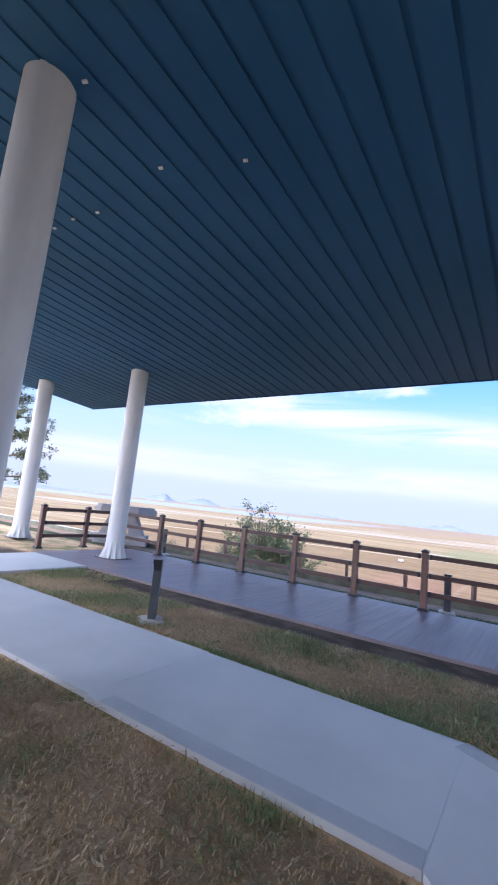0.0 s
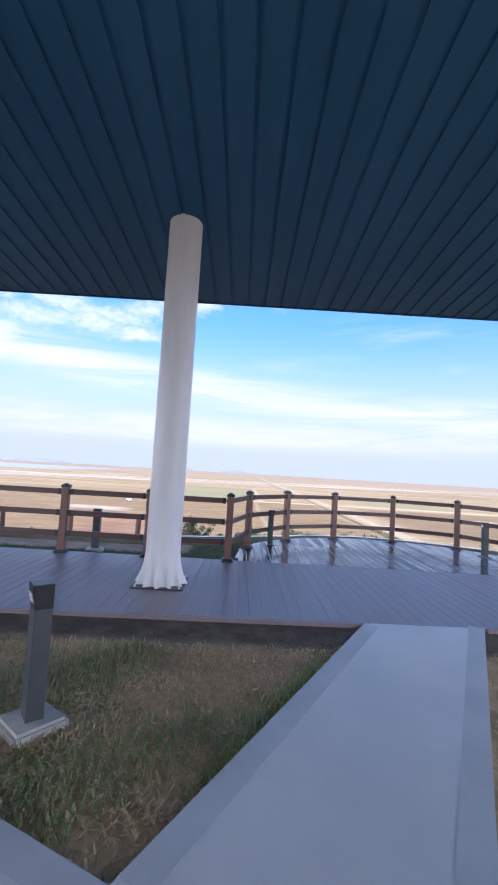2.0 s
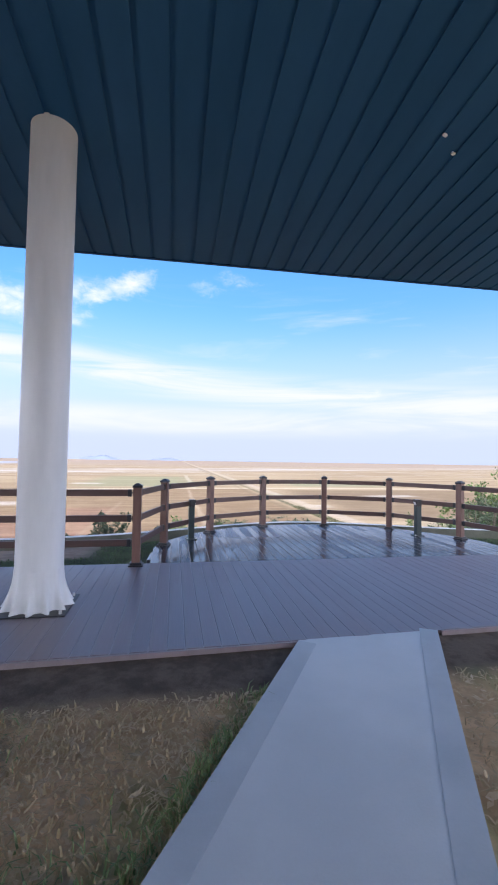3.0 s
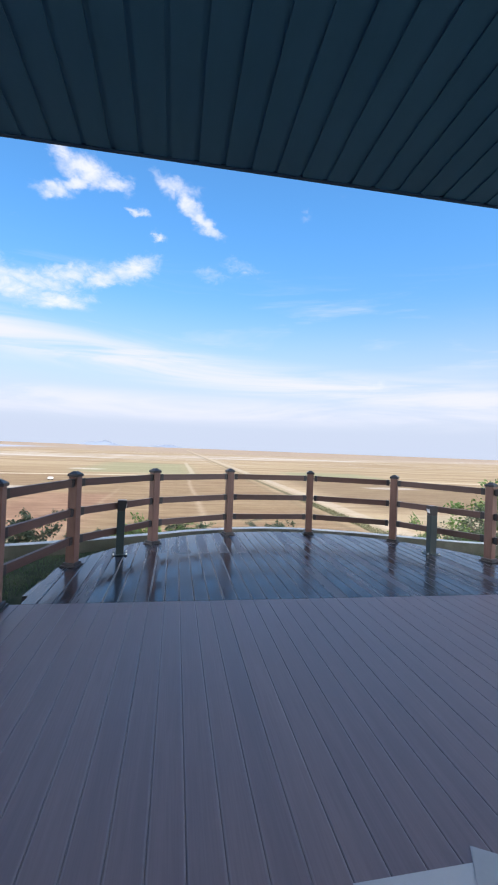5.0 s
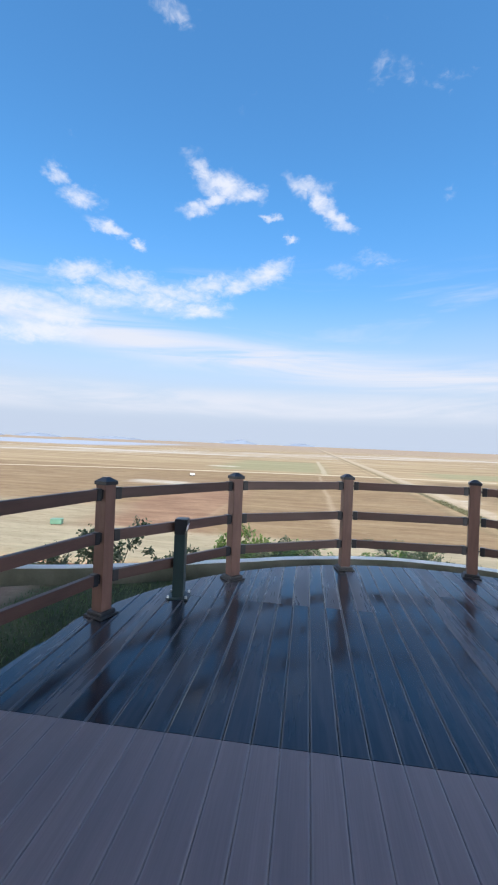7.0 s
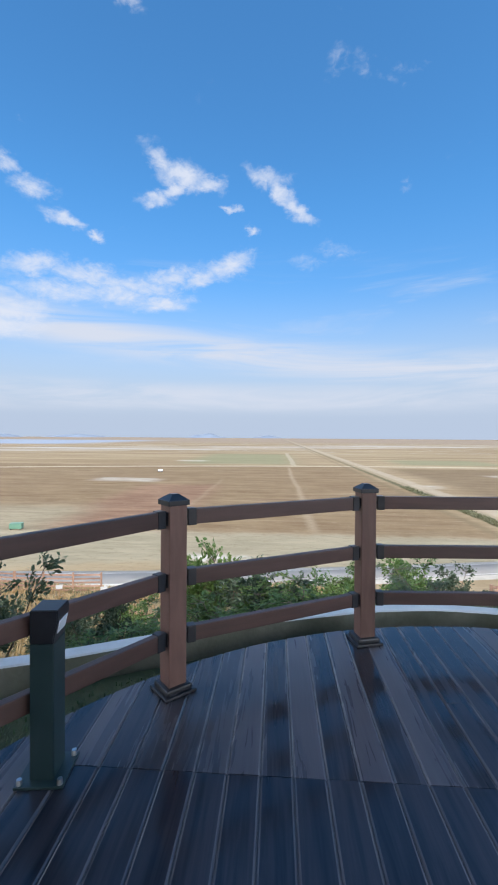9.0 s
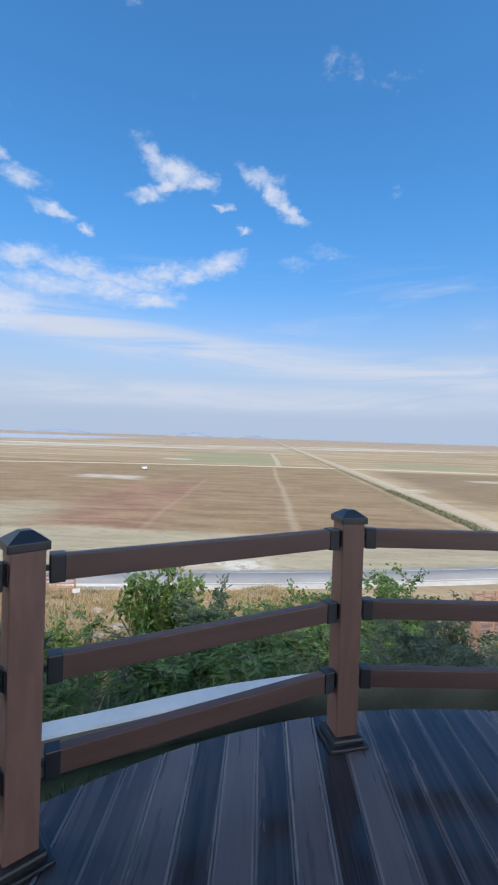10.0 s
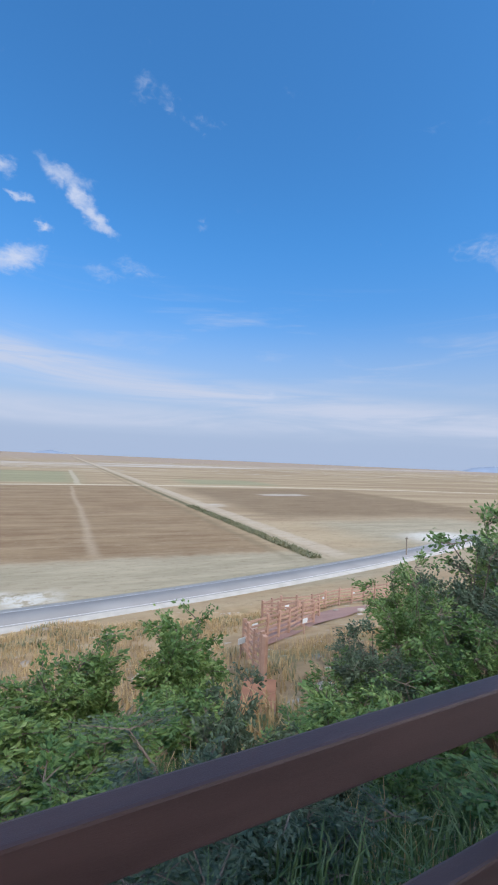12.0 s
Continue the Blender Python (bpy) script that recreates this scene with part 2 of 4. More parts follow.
M_LEAF = leaf_material("leaf_green", (.05, .11, .026), (.11, .185, .045), (.23, .30, .085))
M_LEAF_B = leaf_material("leaf_blue_green", (.055, .088, .046), (.09, .124, .068), (.145, .176, .10))
M_LEAF_P = leaf_material("pine_needles", (.06, .085, .05), (.10, .125, .07), (.15, .17, .10))
M_BLADE = leaf_material("lawn_blades", (.30, .23, .12), (.48, .36, .20), (.62, .48, .30))
M_BLADE_G = leaf_material("green_grass", (.045, .085, .026), (.085, .135, .04), (.14, .19, .068))
M_TUFT = leaf_material("lawn_tufts", (.13, .19, .07), (.20, .26, .10), (.30, .33, .15))
M_STRAW = leaf_material("straw", (.29, .185, .08), (.40, .27, .12), (.49, .355, .18))


# ---------------------------------------------------------------- lie of the land
def wall_line(x):
    return 4.70 + 1.80 * np.exp(-((np.asarray(x, float) - 1.7) / 3.18) ** 2)


def land(x, y):
    """Height of the ground: a terrace, its slope and the plain."""
    x, y = np.asarray(x, float), np.asarray(y, float)
    d = y - wall_line(x) + 0.02 * np.maximum(0, np.abs(x) - 45) ** 2
    z = np.interp(d, [-4.2, -3.4, -1.6, -.1, .35, 5, 15, 25, 36, 42, 48, 53], [-.045, -.06, -.10, -.17, -.45, -3, -6.8, -10, -12.7, -14.6, -18.6, -20])
    rough = .12 * np.sin(.9 * x + 1.3 * np.sin(.41 * y)) * np.cos(.7 * y) + .25 * np.sin(.21 * x + 1) * np.sin(.17 * y)
    z = z + rough * np.clip((d - 1) / 6, 0, 1) * np.clip((53 - d) / 8, 0, 1)
    far = np.clip((np.hypot(x, y) - 1500) / 3000, 0, 1)
    return np.where(d > 0, z + 1.5 * far, z)


def road_line(x):
    return 67.7 + .155 * x + .0009 * x * x


def ground_material():
    m = bpy.data.materials.new("land")
    m.use_nodes = True
    n = Graph(m.node_tree)
    bsdf = m.node_tree.nodes["Principled BSDF"]
    at = n.node("ShaderNodeTexCoord").outputs["Object"]
    s = n.node("ShaderNodeSeparateXYZ", [at])
    x, y, z = s.outputs
    warp = n.math("MULTIPLY", n.math("SUBTRACT", n.noise(at, .03, 4), .5), 30)
    small = n.math("MULTIPLY", n.math("SUBTRACT", n.noise(at, .25, 4), .5), 6)
    yy, xx = n.math("ADD", n.math("ADD", y, n.math("MULTIPLY", warp, .5)), small), n.math("ADD", x, small)

    def between(v, a, b, soft):
        return n.math("MULTIPLY", n.step(v, a - soft, a + soft), n.step(v, b - soft, b + soft, 1, 0))

    wide = n.noise(n.vmul(at, (.004, .03, 1)), 1.0, 6, .65)
    mid = n.noise(n.vmul(at, (.05, .22, 1)), 1.0, 5, .65)
    tiny = n.noise(at, 2.2, 5, .7)
    band_ = n.noise(n.vmul(at, (.012, .12, 1)), 1.0, 6, .7)
    speck = n.noise(n.vmul(at, (.10, .35, 1)), 1.0, 4, .7)
    dash = n.noise(n.vmul(at, (.006, .045, 1)), 1.0, 5, .7)
    plain = n.mix(n.step(wide, .38, .62), (.235, .165, .095), (.335, .255, .155))
    plain = n.mix(n.math("MULTIPLY", n.step(dash, .55, .66), .7), plain, (.19, .135, .08))
    brown = n.mix(n.step(mid, .3, .7), (.165, .105, .058), (.245, .172, .098))
    brown = n.mix(n.math("MULTIPLY", n.step(band_, .5, .72), .6), brown, (.32, .25, .155))
    brown = n.mix(n.math("MULTIPLY", n.step(speck, .62, .75), .5), brown, (.40, .32, .23))
    red = n.mix(n.step(mid, .35, .65), (.18, .10, .064), (.26, .158, .10))
    pale = n.mix(n.step(mid, .35, .7), (.25, .212, .14), (.33, .275, .185))
    white = (.46, .425, .36)
    green = n.mix(n.step(band_, .4, .6), (.175, .19, .105), (.23, .225, .13))

    def lot(x0, x1, y0, y1, soft, k, tint, base):
        return n.mix(n.math("MULTIPLY", n.math("MULTIPLY", between(xx, x0, x1, soft), between(yy, y0, y1, soft)), k), base, tint)

    col = plain
    col = n.mix(n.math("MULTIPLY", n.step(dash, .44, .36), n.math("MULTIPLY", n.step(y, 420, 700), n.step(y, 1500, 2200, .9, .2))), col, white)
    col = n.mix(n.math("MULTIPLY", n.step(y, 1000, 1700), .7), col, (.275, .21, .16))
    # salt flats and shallow water far out
    shore = n.math("ADD", y, n.math("MULTIPLY", x, -.55))
    col = n.mix(n.math("MULTIPLY", between(shore, 720, 980, 30), n.step(n.noise(n.vmul(at, (.002, .02, 1)), 1.0, 5, .6), .46, .62, .08, .8)), col, (.45, .42, .38))
    col = n.mix(n.math("MULTIPLY", between(y, 1000, 1900, 60), n.step(x, -420, -620)), col, (.27, .31, .37))
    # fields
    col = lot(-75, 14, 332, 520, 14, .7, green, col)
    col = lot(100, 180, 338, 410, 12, .7, green, col)
    col = lot(-260, 52, 96, 312, 5, 1.0, brown, col)
    col = lot(76, 210, 150, 300, 9, .9, n.mix(n.step(mid, .3, .7), (.15, .10, .058), (.21, .15, .088)), col)
    col = lot(-57, -24, 96, 190, 6, .9, red, col)
    col = lot(-260, -53, 72, 128, 9, .8, pale, col)
    col = n.mix(n.math("MULTIPLY", between(yy, 72, 97, 3), n.step(xx, 50, 66, 1, .5)), col, pale)
    col = n.mix(n.math("MULTIPLY", between(yy, 94, 140, 12), between(xx, 85, 160, 12)), col, pale)
    col = n.mix(n.math("MULTIPLY", between(yy, 73, 79, 2), n.math("MULTIPLY", between(xx, -16, 2, 4), n.step(n.noise(at, .3, 6, .75), .42, .52))), col, white)
    col = n.mix(n.math("MULTIPLY", between(yy, 95, 112, 5), between(xx, 100, 125, 8)), col, white)
    for x0, x1, y0, y1 in ((-88, -56, 200, 216), (-84, -60, 362, 380), (118, 150, 244, 256), (60, 72, 188, 197)):
        col = lot(x0, x1, y0, y1, 5, n.step(speck, .3, .6, .15, .75), white, col)
    # tracks, the cross road, the ditch with its road
    for lo, hi, a, b, tint, k in ((8.2, 10.2, 100, 300, (.36, .285, .195), .5), (-26.6, -25.2, 97, 215, (.32, .25, .165), .3), (12, 16, 320, 560, (.40, .34, .25), .6)):
        col = n.mix(n.math("MULTIPLY", n.math("MULTIPLY", between(n.math("ADD", x, n.math("MULTIPLY", warp, .12)), lo, hi, 1.0), between(y, a, b, 5)), k), col, tint)
    off = n.math("MULTIPLY", n.math("SUBTRACT", x, 100), .0235)
    cross = n.math("ADD", y, n.math("MULTIPLY", off, off))
    col = n.mix(n.math("MULTIPLY", between(cross, 315, 323, 1.5), n.step(speck, .3, .6, .55, 1)), col, (.47, .395, .285))
    run = n.step(y, 84, 92)
    col = n.mix(n.math("MULTIPLY", between(n.math("ADD", x, n.math("MULTIPLY", small, .4)), 60, 66, 1.2), n.math("MULTIPLY", run, n.step(speck, .3, .6, .4, .95))), col, (.38, .31, .225))
    col = n.mix(n.math("MULTIPLY", between(n.math("ADD", x, n.math("MULTIPLY", small, .5)), 54.0, 57.0, 1.1), n.math("MULTIPLY", run, n.step(y, 150, 420, 1.0, .5))), col, n.mix(n.step(tiny, .4, .6), (.06, .06, .03), (.13, .115, .062)))
    col = n.mix(n.math("MULTIPLY", between(n.math("ADD", x, n.math("MULTIPLY", small, .5)), 48.0, 50.5, 1.0), n.math("MULTIPLY", run, .35)), col, (.15, .12, .07))
    col = n.mix(n.math("MULTIPLY", between(x, 57.5, 60.0, .6), run), col, (.30, .235, .155))
    rough_ground = n.noise(n.vmul(at, (.35, .8, 1)), 1.0, 6, .8)
    col = n.mix(n.step(rough_ground, .5, .68, 0, .45), col, (.13, .095, .055))
    col = n.mix(n.step(rough_ground, .46, .3, 0, .3), col, (.42, .34, .24))
    # the dry slope
    slope = n.mix(n.step(n.noise(at, .35, 5), .35, .65), (.27, .18, .095), (.37, .265, .15))
    slope = n.mix(n.step(n.noise(at, .9, 4), .6, .7), slope, (.40, .35, .285))
    slope = n.mix(n.math("MULTIPLY", n.step(n.noise(at, .22, 3), .48, .6), n.step(y, 16, 30, 1, .25)), slope, (.14, .15, .06))
    col = n.mix(n.step(y, 60, 66, 1, 0), col, slope)
    # terrace: tired lawn
    lawn = n.mix(n.step(n.noise(at, 2.6, 5, .65), .38, .62), (.66, .455, .275), (.46, .32, .19))
    lawn = n.mix(n.step(n.noise(at, 1.1, 4), .5, .64, 0, .9), lawn, (.21, .23, .10))
    lawn = n.mix(n.step(n.noise(at, 9, 4, .7), .56, .72, 0, .8), lawn, (.70, .56, .38))
    lawn = n.mix(n.step(n.noise(at, 16, 4, .7), .58, .7, 0, .4), lawn, (.24, .165, .10))
    lawn = n.mix(n.step(n.noise(at, 4.5, 5, .75), .52, .64, 0, .45), lawn, (.34, .21, .125))
    soil = n.mix(n.step(tiny, .4, .6), (.085, .066, .055), (.15, .115, .09))
    lip = n.math("MULTIPLY", between(n.math("ADD", n.math("SUBTRACT", y, n.math("MULTIPLY", x, .035)), n.math("MULTIPLY", small, .08)), -.62, .1, .16), n.step(x, -14, -13))
    lawn = n.mix(lip, lawn, soil)
    strip = n.step(y, 2.5, 2.8)
    lawn = n.mix(strip, lawn, n.mix(n.step(tiny, .35, .65), (.045, .055, .03), (.075, .085, .045)))
    bare = n.math("MULTIPLY", n.step(n.math("ADD", y, n.math("MULTIPLY", small, .1)), 3.5, 3.7), n.step(x, -2.6, -2.1, 1, 0))
    lawn = n.mix(bare, lawn, n.mix(n.step(tiny, .35, .65), (.24, .165, .125), (.34, .245, .18)))
    top = n.math("MULTIPLY", n.step(z, -.55, -.35), n.step(y, 8, 8.5, 1, 0))
    col = n.mix(top, col, lawn)
    m.node_tree.links.new(col, bsdf.inputs["Base Color"])
    bsdf.inputs["Roughness"].default_value, bsdf.inputs["Specular IOR Level"].default_value = .95, .1
    relief = n.math("ADD", n.noise(at, 9, 5, .7), n.math("MULTIPLY", n.noise(at, .8, 4), 2))
    b = n.node("ShaderNodeBump", {"Strength": .55, "Distance": .04, "Height": relief})
    m.node_tree.links.new(b.outputs[0], bsdf.inputs["Normal"])
    return m


# ---------------------------------------------------------------- mesh helpers
def mesh_of(name, bm, material, smooth=False):
    me = bpy.data.meshes.new(name)
    bm.normal_update()
    bm.to_mesh(me)
    bm.free()
    for mm in (material if isinstance(material, (list, tuple)) else [material]):
        me.materials.append(mm)
    if smooth:
        me.shade_smooth()
    return me


def part(name, bm, material, parent, label="", m=None, smooth=False):
    ob = new(name, mesh_of(name, bm, material, smooth))
    ob.parent = parent
    if m is not None:
        ob.matrix_basis = m
    if label:
        tagged(ob, label)
    return ob


def thing(name, label, category, group="", m=None):
    ob = tagged(new(name), label, category, group)
    if m is not None:
        ob.matrix_basis = m
    return ob


def structure(name, bm, material, label, category, smooth=False):
    return tagged(new(name, mesh_of(name, bm, material, smooth)), label, category, kind="structure")


def box(sx, sy, sz, at=(0, 0, 0), bevel=0.0, seg=2, bm=None, m=None):
    """A box whose base is centred on at."""
    bm = bm or bmesh.new()
    r = bmesh.ops.create_cube(bm, size=1)
    mm = (m or Matrix()) @ Matrix.Translation((at[0], at[1], at[2] + sz / 2)) @ Matrix.Diagonal((sx, sy, sz, 1))
    bmesh.ops.transform(bm, matrix=mm, verts=r["verts"])
    if bevel:
        edges = list({e for v in r["verts"] for e in v.link_edges})
        bmesh.ops.bevel(bm, geom=edges, offset=bevel, segments=seg, affect="EDGES", profile=.6)
    return bm


def tube(r1, r2, h, at=(0, 0, 0), n=24, bm=None, m=None):
    bm = bm or bmesh.new()
    r = bmesh.ops.create_cone(bm, cap_ends=True, segments=n, radius1=r1, radius2=r2, depth=h)
    bmesh.ops.transform(bm, matrix=(m or Matrix()) @ Matrix.Translation((at[0], at[1], at[2] + h / 2)), verts=r["verts"])
    return bm


def prism(points, z0, z1, bevel=0.0):
    """An upright prism over an outline in the plan."""
    bm = bmesh.new()
    face = bm.faces.new([bm.verts.new((x, y, z0)) for x, y in points])
    up = bmesh.ops.extrude_face_region(bm, geom=[face])
    bmesh.ops.translate(bm, vec=(0, 0, z1 - z0), verts=[v for v in up["geom"] if isinstance(v, bmesh.types.BMVert)])
    bmesh.ops.recalc_face_normals(bm, faces=bm.faces)
    if bevel:
        top = [e for e in bm.edges if all(abs(v.co.z - z1) < 1e-6 for v in e.verts)]
        bmesh.ops.bevel(bm, geom=top, offset=bevel, segments=2, affect="EDGES")
    return bm


def pydata(name, verts, faces, material):
    me = bpy.data.meshes.new(name)
    me.from_pydata(verts, [], faces)
    me.materials.append(material)
    return me


# ---------------------------------------------------------------- ground
def spread(near, count, reach, power):
    u = np.linspace(-1, 1, count)
    return np.sign(u) * (near * np.abs(u) + (reach - near) * np.abs(u) ** power)


gx = spread(42, 260, 4600, 7.0)
gy = np.concatenate([-np.geomspace(12, 900, 26)[::-1], np.arange(-11.5, 3, .5), np.arange(3, 12, .16), np.arange(12, 62, .7), np.geomspace(62, 4650, 110)])
GX, GY = np.meshgrid(gx, gy)
GZ = land(GX, GY)
cols = len(gx)
verts = np.stack([GX, GY, GZ], -1).reshape(-1, 3)
quads = [(r * cols + c, r * cols + c + 1, (r + 1) * cols + c + 1, (r + 1) * cols + c) for r in range(len(gy) - 1) for c in range(cols - 1)]
ground = new("ground", pydata("ground", verts.tolist(), quads, ground_material()))
ground.data.shade_smooth()
tagged(ground, "dry terrace lawn, grassy slope and wide tan plain", "ground", kind="structure")

# distant hills along the horizon, aerial haze put into their blue-grey colour
for k, (az, wide_deg, up) in enumerate(((-45.3, 2.6, 80), (-40.0, 3.0, 72), (-34.0, 3.4, 46), (-25.3, 5, 36), (-9.2, 3.4, 54), (-1.0, 3, 34), (53.5, 4, 70), (-62, 14, 40))):
    bm = bmesh.new()
    rim = []
    for i in range(41):
        a, u = radians(az + wide_deg * (i / 20 - 1)), i / 20 - 1
        h = 1.0 * up * (math.cos(u * math.pi / 2) ** 1.6) * (.86 + .28 * noise.noise((u * 2.6, k * 3.1, 0)))
        rim.append((math.sin(a), math.cos(a), h - 22))
    back = [bm.verts.new((s * 4560, q * 4560, z)) for s, q, z in rim]
    front = [bm.verts.new((s * 4380, q * 4380, -22)) for s, q, z in rim]
    rear = [bm.verts.new((s * 4640, q * 4640, -22)) for s, q, z in rim]
    for i in range(40):
        bm.faces.new((front[i], front[i + 1], back[i + 1], back[i]))
        bm.faces.new((back[i], back[i + 1], rear[i + 1], rear[i]))
    structure("backdrop_hill", bm, M_HILL, "hill beyond the plain, blue haze painted into its colour", "hill", True)

# the road below
rx = np.linspace(-150, 128, 90)


def ribbon(name, off0, off1, z, material, label, category):
    bm = bmesh.new()
    rows_ = [[bm.verts.new((x, road_line(x) + o, zz)) for o, zz in ((off0 - .25, z - .5), (off0, z), (off1, z), (off1 + .25, z - .5))] for x in rx]
    for a, b in zip(rows_, rows_[1:]):
        for i in range(3):
            bm.faces.new((a[i], b[i], b[i + 1], a[i + 1]))
    return structure(name, bm, material, label, category, True)


ribbon("road", -2.7, 2.7, -19.72, M_ROAD, "grey two-lane asphalt road along the plain", "road")
ribbon("road_shoulder", -4.1, 3.9, -19.82, mat("shoulder_gravel", (.29, .27, .23), (.37, .34, .30), .95, .6, 6, .4, .02), "pale gravel shoulder under the road", "road")
for off in (-2.45, 2.45):
    ribbon("road_line", off - .07, off + .07, -19.70, M_LINE, "white painted line on the road", "road marking")

# ---------------------------------------------------------------- concrete walks
LEFT, RIGHT = (lambda s: (-.513 * s, -.858 * s)), (lambda s: (1.27 - .48 * s, .04 - .877 * s))
WALKS = [[LEFT(.0), LEFT(3.38), RIGHT(3.4), RIGHT(0)],
         [LEFT(3.383), (-2.893, -2.32), (-2.893, -3.83), (-2.79, -3.94), (-2.98, -5.0), RIGHT(5.6), RIGHT(3.403)],
         [(-2.985, -5.008), (-5.4, -9.45), (-3.95, -9.45), (-1.43, -4.878)]]
for i in range(3):
    WALKS.append([(-2.8935 - 2.467 * i, -2.34), (-5.36 - 2.467 * i, -2.36), (-5.36 - 2.467 * i, -3.87), (-2.8935 - 2.467 * i, -3.84)])
WALKS += [[(-10.3, -.31), (-12.3, -.31), (-12.3, -2.355), (-10.3, -2.355)], [(-10.3, -2.36), (-17.5, -2.36), (-17.5, -3.87), (-10.3, -3.87)]]
walkway = tagged(new("pavement"), "smooth grey concrete walk with darker edge bands", "pavement", kind="structure")
for outline in WALKS:
    part("slab", prism(outline, -.14, 0, .0012), M_CONC, walkway)


def band(p, q, width, side):
    (ax, ay), (bx, by) = p, q
    dx, dy = bx - ax, by - ay
    k = side * width / math.hypot(dx, dy)
    return [(ax, ay), (bx, by), (bx - dy * k, by + dx * k), (ax - dy * k, ay + dx * k)]


for p, q, side in ((LEFT(.02), LEFT(3.34), 1), (RIGHT(.02), RIGHT(5.5), -1), (LEFT(3.38), (-2.893, -2.33), 1), ((-2.9, -3.837), (-5.2, -3.863), -1)):
    part("edge_band", prism(band(p, q, .15, side), -.13, .003, .002), M_BAND, walkway)

# ---------------------------------------------------------------- low retaining wall
bm = bmesh.new()
ring = []
wx = np.concatenate([np.linspace(-40, -4, 20), np.linspace(-3.6, 7, 60), np.linspace(7.5, 40, 18)])
for x in wx:
    y = float(wall_line(x)) - .015
    slope_ = float(wall_line(x + .01) - wall_line(x - .01)) / .02
    nx, ny = -slope_ / math.hypot(slope_, 1), 1 / math.hypot(slope_, 1)
    wob = .006 * noise.noise((x * 2.2, 0, 0))
    ring.append([bm.verts.new((x + nx * o, y + ny * o, z + wob)) for o, z in ((-.07, -.7), (-.07, 0), (-.06, .01), (.05, .01), (.062, -.005), (.062, -1.2))])
for a, b in zip(ring, ring[1:]):
    for i in range(5):
        # inner face darker: moss, with the shade on that side painted in
        bm.faces.new((a[i], a[i + 1], b[i + 1], b[i])).material_index = 1 if i == 0 else 0
bmesh.ops.recalc_face_normals(bm, faces=bm.faces)
structure("wall_retaining", bm, [M_WALL_C, M_MOSS_SHADE], "low pale concrete retaining wall round the deck", "wall")

# ---------------------------------------------------------------- roof, ceiling, building behind
def ceiling_z(x, y):
    return 4.84 - .055 * y + .0034 * x


RX0, RX1, RY0, RY1 = -16.4, 7.6, -9.5, 3.47
bm = bmesh.new()
x = RX0
while x < RX1:
    for x0, x1, up in ((x, x + .25, 0), (x + .25, x + .3, .014)):
        pts = [(x0, RY0, ceiling_z(x0, RY0) + up), (x1, RY0, ceiling_z(x1, RY0) + up), (x1, RY1 - .05, ceiling_z(x1, RY1) + up), (x0, RY1 - .05, ceiling_z(x0, RY1) + up)]
        bm.faces.new([bm.verts.new(p) for p in pts][::-1])
    for xe in (x + .25, x + .3):
        pts = [(xe, RY0, ceiling_z(xe, RY0)), (xe, RY1 - .05, ceiling_z(xe, RY1)), (xe, RY1 - .05, ceiling_z(xe, RY1) + .014), (xe, RY0, ceiling_z(xe, RY0) + .014)]
        bm.faces.new([bm.verts.new(p) for p in pts])
    x += .3
structure("ceiling", bm, M_ROOF, "dark ribbed metal soffit under the porch roof", "ceiling")
bm = bmesh.new()
low = [bm.verts.new((x, y, ceiling_z(x, y) + .035)) for x, y in ((RX0, RY0), (RX1 + .1, RY0), (RX1 + .1, RY1 - .04), (RX0, RY1 - .04))]
high = [bm.verts.new((v.co.x, v.co.y, v.co.z + .3)) for v in low]
bm.faces.new(low[::-1])
bm.faces.new(high)
for i in range(4):
    bm.faces.new((low[i], low[(i + 1) % 4], high[(i + 1) % 4], high[i]))
structure("roof", bm, M_FASCIA, "flat dark metal porch roof", "roof")
bm = bmesh.new()
fr = [bm.verts.new((x, RY1 + o, ceiling_z(x, RY1) + dz)) for x in (RX0, RX1 + .1) for o, dz in ((0, -.012), (0, .34), (-.045, .34), (-.045, -.012))]
for i in range(4):
    bm.faces.new((fr[i], fr[(i + 1) % 4], fr[4 + (i + 1) % 4], fr[4 + i]))
bm.faces.new(fr[:4])
bm.faces.new(fr[4:])
bmesh.ops.recalc_face_normals(bm, faces=bm.faces)
structure("trim_fascia", bm, M_FASCIA, "dark folded metal fascia on the roof edge", "trim")
# unseen wall, sized to block the sun and kept pale to bounce light
structure("wall_building", box(13.0, .3, 5.75, (-1.6, -9.7, -.1)), M_FACADE, "plain pale rendered building wall out of view, blocks sun and bounces light", "wall")


